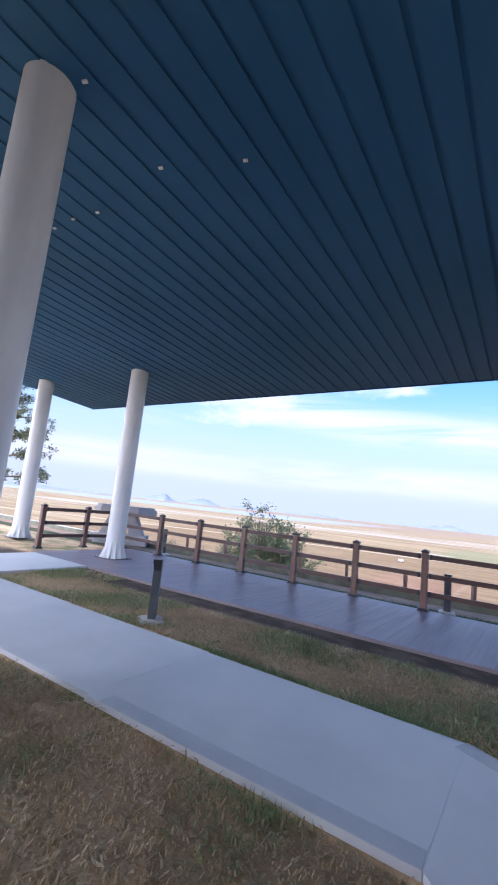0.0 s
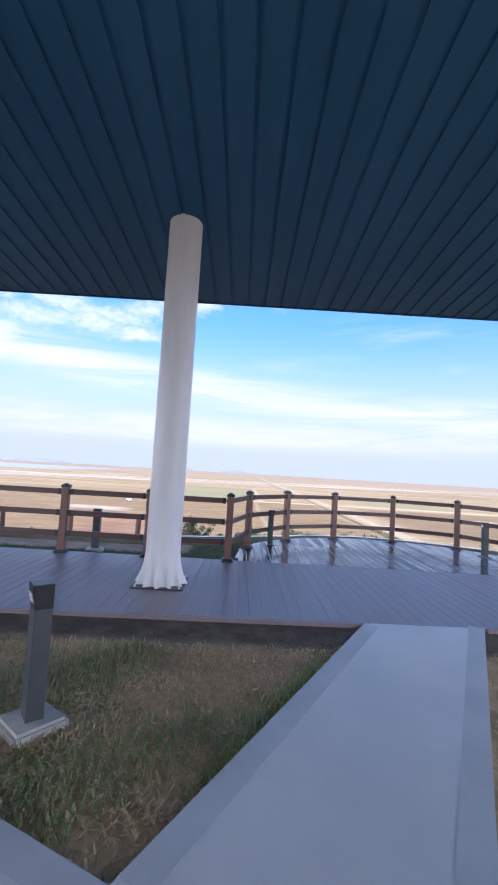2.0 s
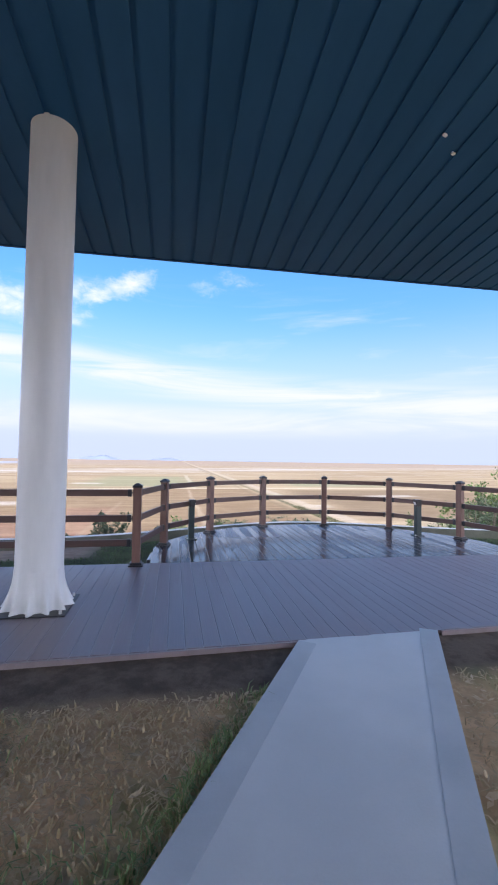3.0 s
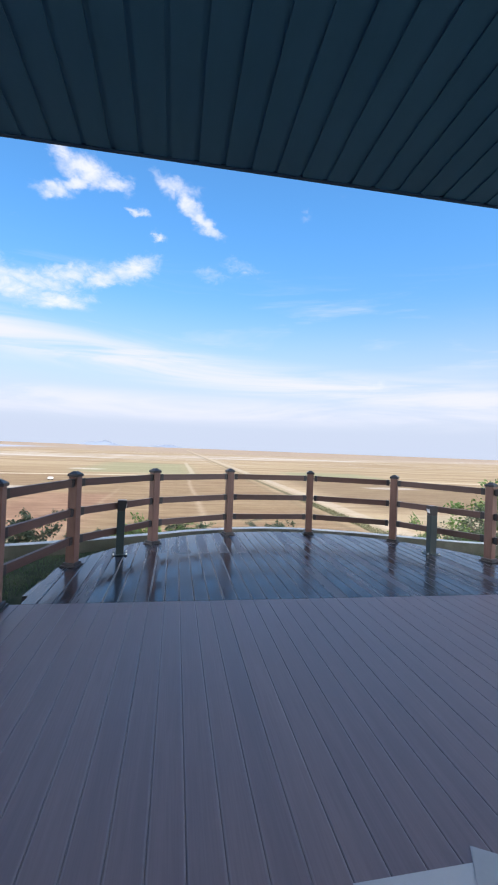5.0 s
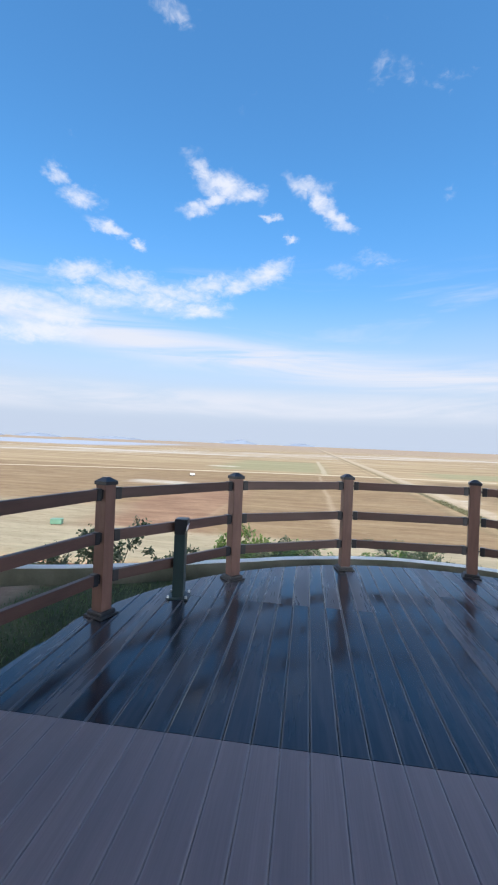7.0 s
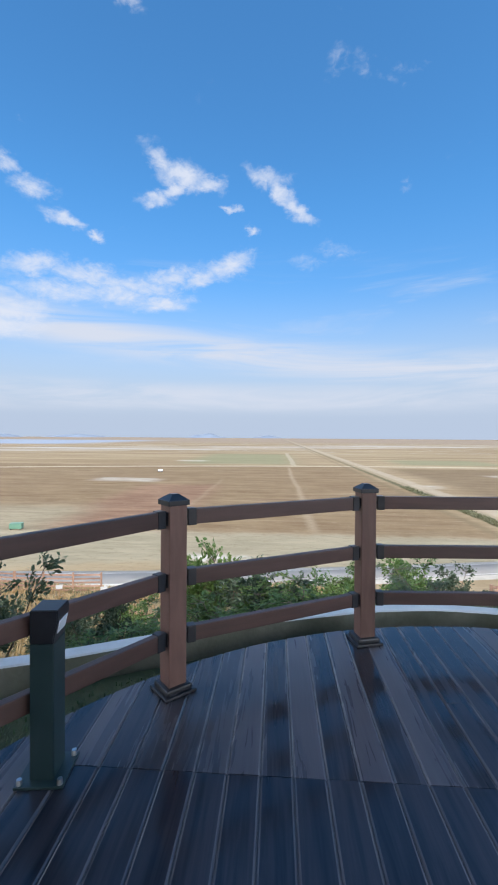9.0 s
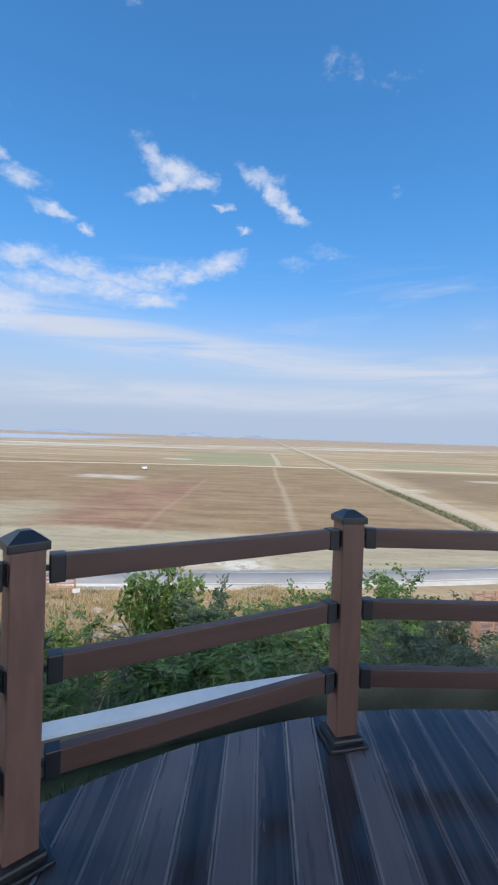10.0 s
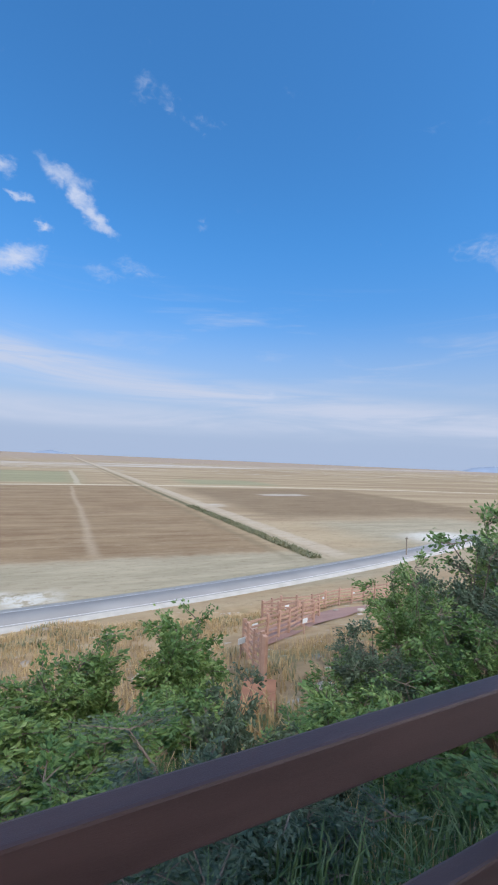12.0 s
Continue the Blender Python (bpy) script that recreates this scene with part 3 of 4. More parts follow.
# ---------------------------------------------------------------- columns
def column(x, y, r=.22):
    col = thing("column", "white painted round steel column with flared foot", "column", "porch columns", pose(x, y, 0))
    h = ceiling_z(x, y) + .04
    bm = tube(r, r, h - .012, (0, 0, .012), 48)
    part("shaft", bm, M_WHITE, col).data.shade_smooth()
    col.children[0].data.set_sharp_from_angle(angle=radians(40))
    part("base_plate", box(.64, .64, .012, (0, 0, .001), .003), M_BLACK, col, "dark steel plate under the column")
    skirt = bmesh.new()
    rings = []
    for z, k in ((.014, 1.0), (.07, .72), (.15, .42), (.25, .16), (.38, 0)):
        ring_ = []
        for i in range(144):
            a = 2 * math.pi * i / 144
            fold = .5 + .5 * math.cos(12 * a)
            rr = r + .004 + k * (.022 + .095 * fold ** 2.6)
            ring_.append(skirt.verts.new((rr * math.cos(a), rr * math.sin(a), z)))
        rings.append(ring_)
    for a, b in zip(rings, rings[1:]):
        for i in range(144):
            skirt.faces.new((a[i], a[(i + 1) % 144], b[(i + 1) % 144], b[i]))
    part("flared_foot", skirt, M_WHITE, col, "white fluted foot of the column", smooth=True)
    bolts = [(-.27, -.27), (.27, -.27), (.27, .27), (-.27, .27)]
    for bx, by in bolts:
        part("bolt", tube(.016, .014, .03, (bx, by, .013), 8), M_STEEL, col)
    return col


for x, y in ((-2.31, 1.09), (-11.1, 1.0), (-15.1, .8), (-6.08, -4.66)):
    column(x, y)

# small pale fittings and droppings on the soffit
for x, y in ((-7.04, -3.42), (-5.79, -3.56), (-4.91, -3.24), (-7.88, -3.48), (-7.46, -3.48), (-5.74, -4.54), (1.62, .42), (1.86, .63)):
    bm = box(.05, .03, .02, (0, 0, -.02), .004)
    mark = tagged(new("ceiling_clip", mesh_of("ceiling_clip", bm, M_LENS)), "small pale clip on the ribbed soffit", "clip", "soffit clips")
    mark.matrix_basis = pose(x, y, ceiling_z(x, y), 0, 0, 20)


# ---------------------------------------------------------------- railings
POST_H, POST_W = 1.08, .110


def rail_post(parent, x, y, turn):
    post = part("post", box(POST_W, POST_W, POST_H, (0, 0, 0), .006), M_POST, parent, m=pose(x, y, 0, 0, 0, turn))
    cap = box(POST_W + .022, POST_W + .022, .03, (0, 0, POST_H - .022), .004)
    r = bmesh.ops.create_cone(cap, cap_ends=True, segments=4, radius1=(POST_W + .016) * .7071, radius2=.026, depth=.032)
    bmesh.ops.transform(cap, matrix=pose(0, 0, POST_H + .024, 0, 0, 45), verts=r["verts"])
    part("cap", cap, M_BLACK, post, "black pyramid post cap")
    skirt = box(POST_W + .085, POST_W + .085, .018, (0, 0, .001), .005)
    box(POST_W + .05, POST_W + .05, .04, (0, 0, .01), .012, bm=skirt)
    part("skirt", skirt, M_BLACK, post, "black collar round the post foot")
    return post


def rail(parent, p, q, z):
    (ax, ay), (bx, by) = p, q
    length = math.hypot(bx - ax, by - ay) - POST_W - .05
    turn = math.degrees(math.atan2(by - ay, bx - ax))
    ob = part("rail", box(length, .045, .088, (0, 0, -.044), .006), M_RAIL, parent, m=pose((ax + bx) / 2, (ay + by) / 2, z, 0, 0, turn))
    for e in (-1, 1):
        bm = box(.052, .056, .098, (e * (length / 2 - .022), 0, -.049), .005)
        box(.05, .02, .02, (e * (length / 2 + .02), 0, -.01), .003, bm=bm)
        box(.012, .05, .075, (e * (length / 2 + .021), 0, -.0375), .003, bm=bm)
        part("bracket", bm, M_BLACK, ob, "black rail bracket")


def railing(name, label, posts, turns):
    fence = thing(name, label, "railing", "deck railings")
    for (x, y), turn in zip(posts, turns):
        rail_post(fence, x, y, turn)
    for p, q in zip(posts, posts[1:]):
        for z in (.985, .64, .31):
            rail(fence, p, q, z)
    return fence


CX, CY, CR = 1.684, 2.989, 2.993
ring_posts = [(-1.178, 3.988), (-.307, 5.167), (.904, 5.846), (2.342, 5.924), (3.629, 5.338), (4.43, 4.07)]
turns = [math.degrees(math.atan2(y - CY, x - CX)) for x, y in ring_posts]
railing("curved_railing", "brown composite post-and-rail railing round the viewing deck", [(-1.518, 2.64)] + ring_posts + [(4.75, 2.64)], [0] + turns + [0])
line = [-2.842, -4.24, -5.592, -6.997, -8.404, -9.822, -11.23, -12.85]
far_run = railing("straight_railing", "brown composite post-and-rail railing along the boardwalk",
                  [(x, 2.64) for x in line] + [(-12.95, 1.45), (-12.9, .1)], [0] * 10)
for z in (.985, .64, .31):
    rail(far_run, (-2.842, 2.64), (-1.518, 2.64), z)
railing("straight_railing", "brown composite post-and-rail railing along the boardwalk", [(6.15 + 1.4 * i, 2.64) for i in range(4)], [0] * 4)


# ---------------------------------------------------------------- bollard lights
def bollard(x, y, z, turn, h, on_deck):
    b = thing("bollard_light", "dark green square bollard light bolted to the deck" if on_deck else "dark grey square bollard light on a concrete footing in the lawn",
              "bollard light", "bollard lights", pose(x, y, z, 0, 0, turn))
    foot = 0
    paint = M_GREEN if on_deck else M_GREY
    if on_deck:
        part("base_plate", box(.2, .2, .012, (0, 0, 0), .003), paint, b)
        for bx in (-.082, .082):
            for by in (-.082, .082):
                part("bolt", tube(.013, .011, .022, (bx, by, .012), 8), M_STEEL, b)
    else:
        bm = bmesh.new()
        r = bmesh.ops.create_cone(bm, cap_ends=True, segments=4, radius1=.38 * .7071, radius2=.29 * .7071, depth=.14)
        foot = max(-.03, float(land(x, y)) + .05 - z)
        bmesh.ops.transform(bm, matrix=pose(0, 0, foot - .07, 0, 0, 57), verts=r["verts"])
        bmesh.ops.bevel(bm, geom=list(bm.edges), offset=.016, segments=2, affect="EDGES")
        for v in bm.verts:
            v.co += Vector((.012 * noise.noise(v.co * 9), .012 * noise.noise(v.co * 9 + Vector((3, 0, 0))), 0))
        part("footing", bm, M_FOOT, b, "rough pale concrete footing")
    part("body", box(.125, .10, h - foot - .14, (0, 0, foot), .006), paint, b)
    head = bmesh.new()
    prof = [(-.05, h - .14), (.05, h - .14), (.05, h), (-.066, h), (-.066, h - .045), (-.05, h - .115)]
    a = [head.verts.new((-.0635, yy, zz)) for yy, zz in prof]
    c = [head.verts.new((.0635, yy, zz)) for yy, zz in prof]
    head.faces.new(a)
    head.faces.new(c[::-1])
    for i in range(6):
        head.faces.new((a[i], c[i], c[(i + 1) % 6], a[(i + 1) % 6]))
    bmesh.ops.recalc_face_normals(head, faces=head.faces)
    bmesh.ops.bevel(head, geom=list(head.edges), offset=.004, segments=2, affect="EDGES")
    hd = part("head", head, M_BLACK, b, "black hooded lamp head")
    part("lens", box(.085, .006, .055, (0, 0, -.0275), .002, m=pose(0, -.0605, h - .078, 13, 0, 0)), M_LENS, hd, "white lamp lens")
    return b


bollard(-2.48, -1.93, .015, -52, .75, False)
bollard(-6.64, -1.95, .005, -52, .75, False)
bollard(-.70, 4.54, 0, 96, .72, True)
bollard(3.80, 4.50, 0, -96, .72, True)
for x in (-3.96, -11.85):
    bollard(x, 3.46, -.11, 0, .76, False)
# drain in the gutter between deck and wall
drain = thing("drain_grate", "dark cast iron drain grate in the gutter by the wall", "drain", m=pose(1.56, 6.25, float(land(1.56, 6.25)) + .004, 0, 0, -5))
for yy in (-.062, .062):
    part("frame_bar", box(.30, .016, .022, (0, yy, 0), .003), M_BLACK, drain)
for k in range(9):
    part("slat", box(.012, .108, .018, (-.132 + .033 * k, 0, 0), .002), M_BLACK, drain)
# concrete stand beyond the railing
stand = thing("viewing_table", "pale grey concrete map table with sloping legs", "table", m=pose(-14.35, 3.95, -.12, 0, 0, 40))
bm = prism([(-.95, -.4), (-.7, -.6), (.55, -.6), (1.08, -.14), (1.08, .14), (.55, .6), (-.7, .6), (-.95, .4)], 1.0, 1.3, .08)
part("tabletop", bm, M_STONE, stand)
for s, w in ((-1, .5), (1, .75)):
    bm = bmesh.new()
    box(.36, .66, 1.0, (0, 0, 0), .02, bm=bm)
    for v in bm.verts:
        v.co.x = s * (.62 - .36 * v.co.z) + v.co.x * (1.5 - .6 * v.co.z)
    part("leg", bm, M_STONE, stand)
part("plinth", box(1.75, .74, .34, (0, 0, 0), .03), M_STONE, stand)

# low posts of an older fence outside the wall
for x in (-3.77, -5.36, -6.95, -8.4, -11.26, -12.96):
    y = 5.85
    z = float(land(x, y))
    tagged(new("fence_post", mesh_of("fence_post", box(.09, .09, .28 - z + .1, (0, 0, -.1), .01), M_POST)), "short weathered brown post outside the wall", "post",
           "low posts").matrix_basis = pose(x, y, z, 1, 2, 10 * x)

# ---------------------------------------------------------------- fenced yard down the slope
def timber_run(parent, pts, spacing=2.1, high=1.7, rails=5):
    for (ax, ay), (bx, by) in zip(pts, pts[1:]):
        count = max(1, round(math.hypot(bx - ax, by - ay) / spacing))
        stops = [(ax + (bx - ax) * i / count, ay + (by - ay) * i / count) for i in range(count + 1)]
        for x, y in stops:
            z = float(land(x, y))
            part("post", box(.16, .16, high + .4, (0, 0, -.3), .015, 1), M_WOOD_RED, parent, m=pose(x, y, z, random.uniform(-2, 2), random.uniform(-2, 2), 20))
        for (x0, y0), (x1, y1) in zip(stops, stops[1:]):
            z0, z1 = float(land(x0, y0)), float(land(x1, y1))
            run = math.hypot(x1 - x0, y1 - y0)
            for k in range(rails):
                m = pose((x0 + x1) / 2, (y0 + y1) / 2, (z0 + z1) / 2 + .25 + k * (high - .4) / (rails - 1), 0, -math.degrees(math.atan2(z1 - z0, run)),
                         math.degrees(math.atan2(y1 - y0, x1 - x0)))
                part("plank", box(run + .1, .05, .13, (0, 0, -.065)), M_WOOD_RED, parent, m=m)


for label, pts in (("weathered red-brown timber yard fence", [(17.8, 38.6), (20.6, 40.4), (26, 41.2), (34, 43.4), (41, 45.5)]),
                   ("weathered red-brown timber pen fence", [(17.8, 38.6), (19.4, 35.6), (22.2, 36.6)]),
                   ("weathered red-brown timber lane fence", [(7.9, 18.4), (9.4, 21.6), (11.0, 27.0), (13.4, 29.0), (16.2, 31.2), (19.6, 33.4)]),
                   ("grey-brown timber ramp fence in dry grass", [(-30, 38.5), (-22, 38), (-15, 39.5)])):
    timber_run(thing("timber_fence", label, "fence", "yard fences"), pts)
bm = bmesh.new()
rows_ = []
for i in range(13):
    u = i / 12
    ax, ay = 11.3 + 30.5 * u, 26.8 + 16.2 * u + 2 * math.sin(u * 3)
    bx, by = 11.0 + 30 * min(1, u * 1.0), 27.6 + 17.6 * u + 6.2 * math.sin(min(1, u * 1.5) * math.pi) * (1 - u * .6)
    rows_.append([bm.verts.new((ax + (bx - ax) * j / 8, ay + (by - ay) * j / 8, float(land(ax + (bx - ax) * j / 8, ay + (by - ay) * j / 8)) + .07)) for j in range(9)])
for a, b in zip(rows_, rows_[1:]):
    for j in range(8):
        bm.faces.new((a[j], b[j], b[j + 1], a[j + 1]))
bmesh.ops.recalc_face_normals(bm, faces=bm.faces)
structure("ground_yard", bm, M_DIRT, "bare reddish dirt of the fenced yard", "ground", True)
chute = thing("loading_ramp", "rust-brown ramp among the bushes", "ramp", m=pose(6.75, 16.4, float(land(6.75, 16.4)), 0, 0, -28))
bm = box(1.0, 2.8, .12, (0, 0, .2), .02)
for v in bm.verts:
    v.co.z -= .2 * v.co.y
part("ramp_floor", bm, M_RUST, chute)
for s in (-1, 1):
    for yy in (-1.2, 0, 1.2):
        part("leg", box(.1, .1, .9, (s * .42, yy, -.7 - .2 * yy), .01, 1), M_WOOD_RED, chute)
for x, y in ((13.2, 30.4), (16.8, 30.2), (20.5, 39.2), (27, 43), (32, 44.6), (-17, 36), (-12.5, 34), (10.2, 25.6)):
    z = float(land(x, y))
    sign = thing("sign", "small white plate on a thin stake", "sign", "stake signs", pose(x, y, z, 0, 0, 20))
    part("stake", box(.06, .06, 1.1, (0, 0, -.2)), M_WOOD_RED, sign)
    part("plate", box(.5, .04, .3, (0, -.05, .75), .01, 1), M_VAN, sign)

# far things on the plain
pole = thing("road_post", "dark wooden post beside the road", "post", m=pose(79, 85, float(land(79, 85)), 0, 0, 8))
part("shaft", tube(.16, .12, 4.8, (0, 0, -.3), 10), M_TRUNK, pole)
part("board", box(.9, .08, .35, (0, 0, 4.0), .01, 1), M_TRUNK, pole)
for x, y, turn in ((-67.5, 251.4, 12),):
    van = thing("trailer", "small white trailer far out on the plain", "trailer", "trailers", pose(x, y, -20, 0, 0, turn))
    part("body", box(2.8, 1.7, 1.2, (0, 0, .5), .15), M_VAN, van)
    part("drawbar", box(1.4, .2, .15, (-2.0, 0, .6)), M_GREY, van)
    for wx in (-.8, .8):
        for wy in (-1.05, 1.05):
            part("wheel", tube(.38, .38, .25, (0, 0, -.125), 14, m=pose(wx, wy, .38, 90, 0, 0)), M_BLACK, van)
bin_ = thing("container", "dull green metal container on the plain", "container", m=pose(-58.5, 96.5, -20, 0, 0, 14))
part("body", box(2.6, 1.6, 1.1, (0, 0, .15), .08), M_TEAL, bin_)
part("lid", box(2.7, 1.7, .12, (0, 0, 1.26), .04), M_TEAL, bin_)
for k in (-1, 1):
    part("skid", box(.2, 1.6, .16, (k, 0, 0)), M_BLACK, bin_)
rail_road = thing("guard_rail", "pale low guard rail along the road", "guard rail")
for i in range(24):
    x = -62 + 2.2 * i
    y = float(road_line(x)) - 4.0
    part("post", box(.16, .16, .75, (0, 0, 0)), M_VAN, rail_road, m=pose(x, y, -19.95))
    if i < 23:
        slope_ = math.degrees(math.atan(.155 + .0018 * (x + 1.1)))
        part("beam", box(2.28, .08, .28, (0, 0, -.14)), M_VAN, rail_road, m=pose(x + 1.1, float(road_line(x + 1.1)) - 4.12, -19.3, 0, 0, slope_))


# ---------------------------------------------------------------- plants
def leaves_mesh(name, spots, size, material, rng, droop=.35):
    """Folded diamond leaves at the spots: place, way outwards."""
    n = len(spots)
    pos = np.array([s[0] for s in spots])
    out = np.array([s[1] for s in spots])
    out = out + rng.normal(0, .55, (n, 3))
    out[:, 2] -= droop
    out /= np.linalg.norm(out, axis=1)[:, None] + 1e-6
    side = np.cross(out, rng.normal(0, 1, (n, 3)))
    side /= np.linalg.norm(side, axis=1)[:, None] + 1e-6
    up = np.cross(out, side)
    ln = size * rng.uniform(.6, 1.3, (n, 1))
    w = ln * rng.uniform(.18, .28, (n, 1))
    v = np.stack([pos, pos + out * ln * .5 + side * w + up * w * .35, pos + out * ln, pos + out * ln * .5 - side * w + up * w * .35], 1).reshape(-1, 3)
    f = [q for i in range(n) for q in ((4 * i, 4 * i + 1, 4 * i + 2), (4 * i, 4 * i + 2, 4 * i + 3))]
    return pydata(name, v.tolist(), f, material)


def limb(bm, p, q, r0, r1, n=5):
    d = (Vector(q) - Vector(p))
    m = Matrix.Translation(p) @ d.to_track_quat("Z", "Y").to_matrix().to_4x4()
    tube(r0, r1, d.length, (0, 0, 0), n, bm, m)


def shrub(seed, count, leaf, material, stems=13):
    """A shrub about 1 m high and wide: stems from the foot, twigs, leaf clumps at their ends."""
    rng = np.random.default_rng(seed)
    bm = bmesh.new()
    twigs = []
    for s in range(stems):
        a, lean, top = rng.uniform(0, 6.283), rng.uniform(.05, .5), rng.uniform(.55, 1.02)
        p = np.zeros(3)
        way_ = np.array([math.cos(a) * lean, math.sin(a) * lean, 1.0])
        for k in range(4):
            step_ = top / 4
            q = p + way_ * step_ + rng.normal(0, .025, 3)
            limb(bm, p, q, .018 * (1 - k * .2), .018 * (.8 - k * .2), 4)
            if k:
                for _ in range(3):
                    w = np.array([rng.normal(), rng.normal(), rng.uniform(.1, .9)])
                    w /= np.linalg.norm(w)
                    e = q + w * rng.uniform(.10, .26)
                    limb(bm, q, e, .006, .003, 3)
                    twigs.append((q, e))
            p = q
            way_ = way_ + rng.normal(0, .12, 3)
    spots = []
    for i in range(count):
        a, b = twigs[rng.integers(len(twigs))]
        u = rng.uniform(.25, 1.15)
        p = a + (b - a) * u + rng.normal(0, .028, 3)
        p[2] = abs(p[2])
        spots.append((p, (b - a) / (np.linalg.norm(b - a) + 1e-6) + np.array([p[0], p[1], 0])))
    stem_me = mesh_of("stem", bm, M_TRUNK)
    return stem_me, leaves_mesh("foliage", spots, leaf, material, rng)


KINDS = [shrub(1, 5200, .06, M_LEAF), shrub(2, 5200, .057, M_LEAF), shrub(3, 4600, .058, M_LEAF_B), shrub(4, 2400, .065, M_LEAF_B, 7), shrub(5, 9500, .045, M_LEAF, 20), shrub(6, 9500, .043, M_LEAF_B, 18), shrub(7, 12000, .032, M_LEAF_B, 18), shrub(8, 26000, .03, M_LEAF_B, 40)]


def bush(x, y, h, wide_, kind, turn):
    z = float(land(x, y))
    b = thing("weed" if kind == 3 else "bush", "blue-green leafy shrub on the slope" if kind in (2, 6, 7) else "leafy green shrub on the slope" if kind != 3 else "tall leafy green weed behind the wall",
              "weed" if kind == 3 else "bush", "weeds" if kind == 3 else "slope shrubs", pose(x, y, z - .03, 0, 0, turn))
    for nm, me in zip(("stem", "foliage"), KINDS[kind]):
        o = new(nm, me)
        o.parent = b
        o.matrix_basis = Matrix.Diagonal((wide_, wide_, h, 1))
    return b


# place, height, spread, kind
BY_WALL = ((-.95, 9.9, 2.3, 1.3, 0), (-.2, 9.2, 1.2, 1.4, 2), (-1.9, 9.3, 1.3, 1.4, 1), (.6, 10.4, 1.2, 1.6, 0), (1.5, 12.4, 1.5, 1.7, 1), (1.8, 10.2, .8, 1.3, 0),
           (.7, 12.6, 1.3, 1.7, 0), (3.55, 13.0, 2.1, 1.9, 1), (3.3, 12.2, 1.7, 1.6, 0), (1.9, 12.9, 1.6, 1.5, 0), (2.9, 10.6, 1.0, 1.5, 0), (5.9, 11.2, 1.1, 1.3, 1), (4.2, 9.2, 1.0, 1.5, 0), (5.6, 9.4, 1.2, 1.6, 1),
           (6.4, 8.2, 1.1, 1.6, 0), (3.2, 8.7, .5, 1.1, 1), (1.4, 8.7, .7, 1.2, 0), (-2.9, 9.0, 1.1, 1.3, 2), (-8.2, 7.6, 1.0, 1.6, 2), (9.0, 15.2, 1.2, 1.6, 1))
THICKET = ((10.8, 13.0, 3.2, 2.8, 5), (8.5, 12.4, 2.3, 2.1, 4), (6.7, 11.6, 1.6, 1.6, 5), (13.0, 12.8, 4.1, 3.3, 4), (11.6, 10.2, 3.2, 2.8, 5), (7.9, 10.1, 1.9, 2.0, 4),
           (9.7, 10.2, 2.6, 2.4, 5), (14, 10, 3.6, 3.2, 4), (8.4, 7.7, 1.2, 1.6, 1), (10.5, 17.0, 1.3, 1.8, 5), (14, 18, 3.0, 3.0, 4), (17, 15, 4.0, 3.4, 5), (19.5, 18.5, 3.6, 3.4, 4))
FAR_SIDE = ((-12.0, 10.2, 3.9, 3.0, 7), (-13.0, 9.6, 2.9, 2.6, 7), (-10.4, 9.0, 2.3, 2.2, 6), (-14.6, 9.5, 2.2, 2.2, 6), (-9.3, 8.0, 1.5, 1.5, 6), (-16.4, 9.2, 2.0, 2.2, 6), (-5.5, 14, 1.2, 1.8, 2), (-9, 16, 1.4, 2, 2))
low_rng = random.Random(4)
UNDER = tuple((x, float(wall_line(x)) + low_rng.uniform(.7, 2.3), low_rng.uniform(.42, .7), low_rng.uniform(1.0, 1.4), low_rng.choice((0, 1, 6)))
              for x in [-1.6 + .52 * k for k in range(18)])
for i, (x, y, h, wide_, kind) in enumerate(BY_WALL + THICKET + FAR_SIDE + UNDER):
    bush(x, y, h, wide_, kind, 67 * i)
for i, (x, y, h) in enumerate(((-2.55, 6.7, 1.25), (-3.5, 7.0, 1.0), (-4.6, 6.4, .6), (-1.4, 7.0, .9), (-5.8, 6.5, .5), (-7.2, 6.3, .6), (.1, 7.6, .9), (2.4, 8.1, .9),
                              (5.4, 6.9, .8), (3.1, 7.7, .7), (-9.4, 6.6, .6), (-6.4, 6.0, .75), (-7.9, 6.1, .6), (-8.7, 6.4, .8), (-10.3, 6.2, .7), (-11.4, 6.1, .8), (-12.4, 6.4, .7), (-4.1, 6.0, .7), (-13.6, 6.2, .8))):
    bush(x, y, h, h * .75, 3, 51 * i)


def blades(name, places, length, width, material, label, category, rng, lean=.5):
    """Grass blades at places x, y, z: bent pairs of narrow triangles."""
    p = np.asarray(places)
    n = len(p)
    a = rng.uniform(0, 6.283, n)
    ln = length * rng.uniform(.45, 1.25, n)
    out = np.stack([np.cos(a), np.sin(a), np.zeros(n)], 1)
    sd = np.stack([-np.sin(a), np.cos(a), np.zeros(n)], 1) * (width * rng.uniform(.6, 1.3, n))[:, None]
    bend = (rng.uniform(.1, 1, n) * lean)[:, None]
    up = np.array([0, 0, 1.0])
    mid = p + (up * .6 + out * bend * .35) * ln[:, None]
    tip = p + (up * (1 - .35 * bend) + out * bend) * ln[:, None]
    v = np.stack([p - sd, p + sd, mid + sd * .7, mid - sd * .7, tip], 1).reshape(-1, 3)
    f = [q for i in range(0, 5 * n, 5) for q in ((i, i + 1, i + 2, i + 3), (i + 3, i + 2, i + 4))]
    return tagged(new(name, pydata(name, v.tolist(), f, material)), label, category, kind="stuff")


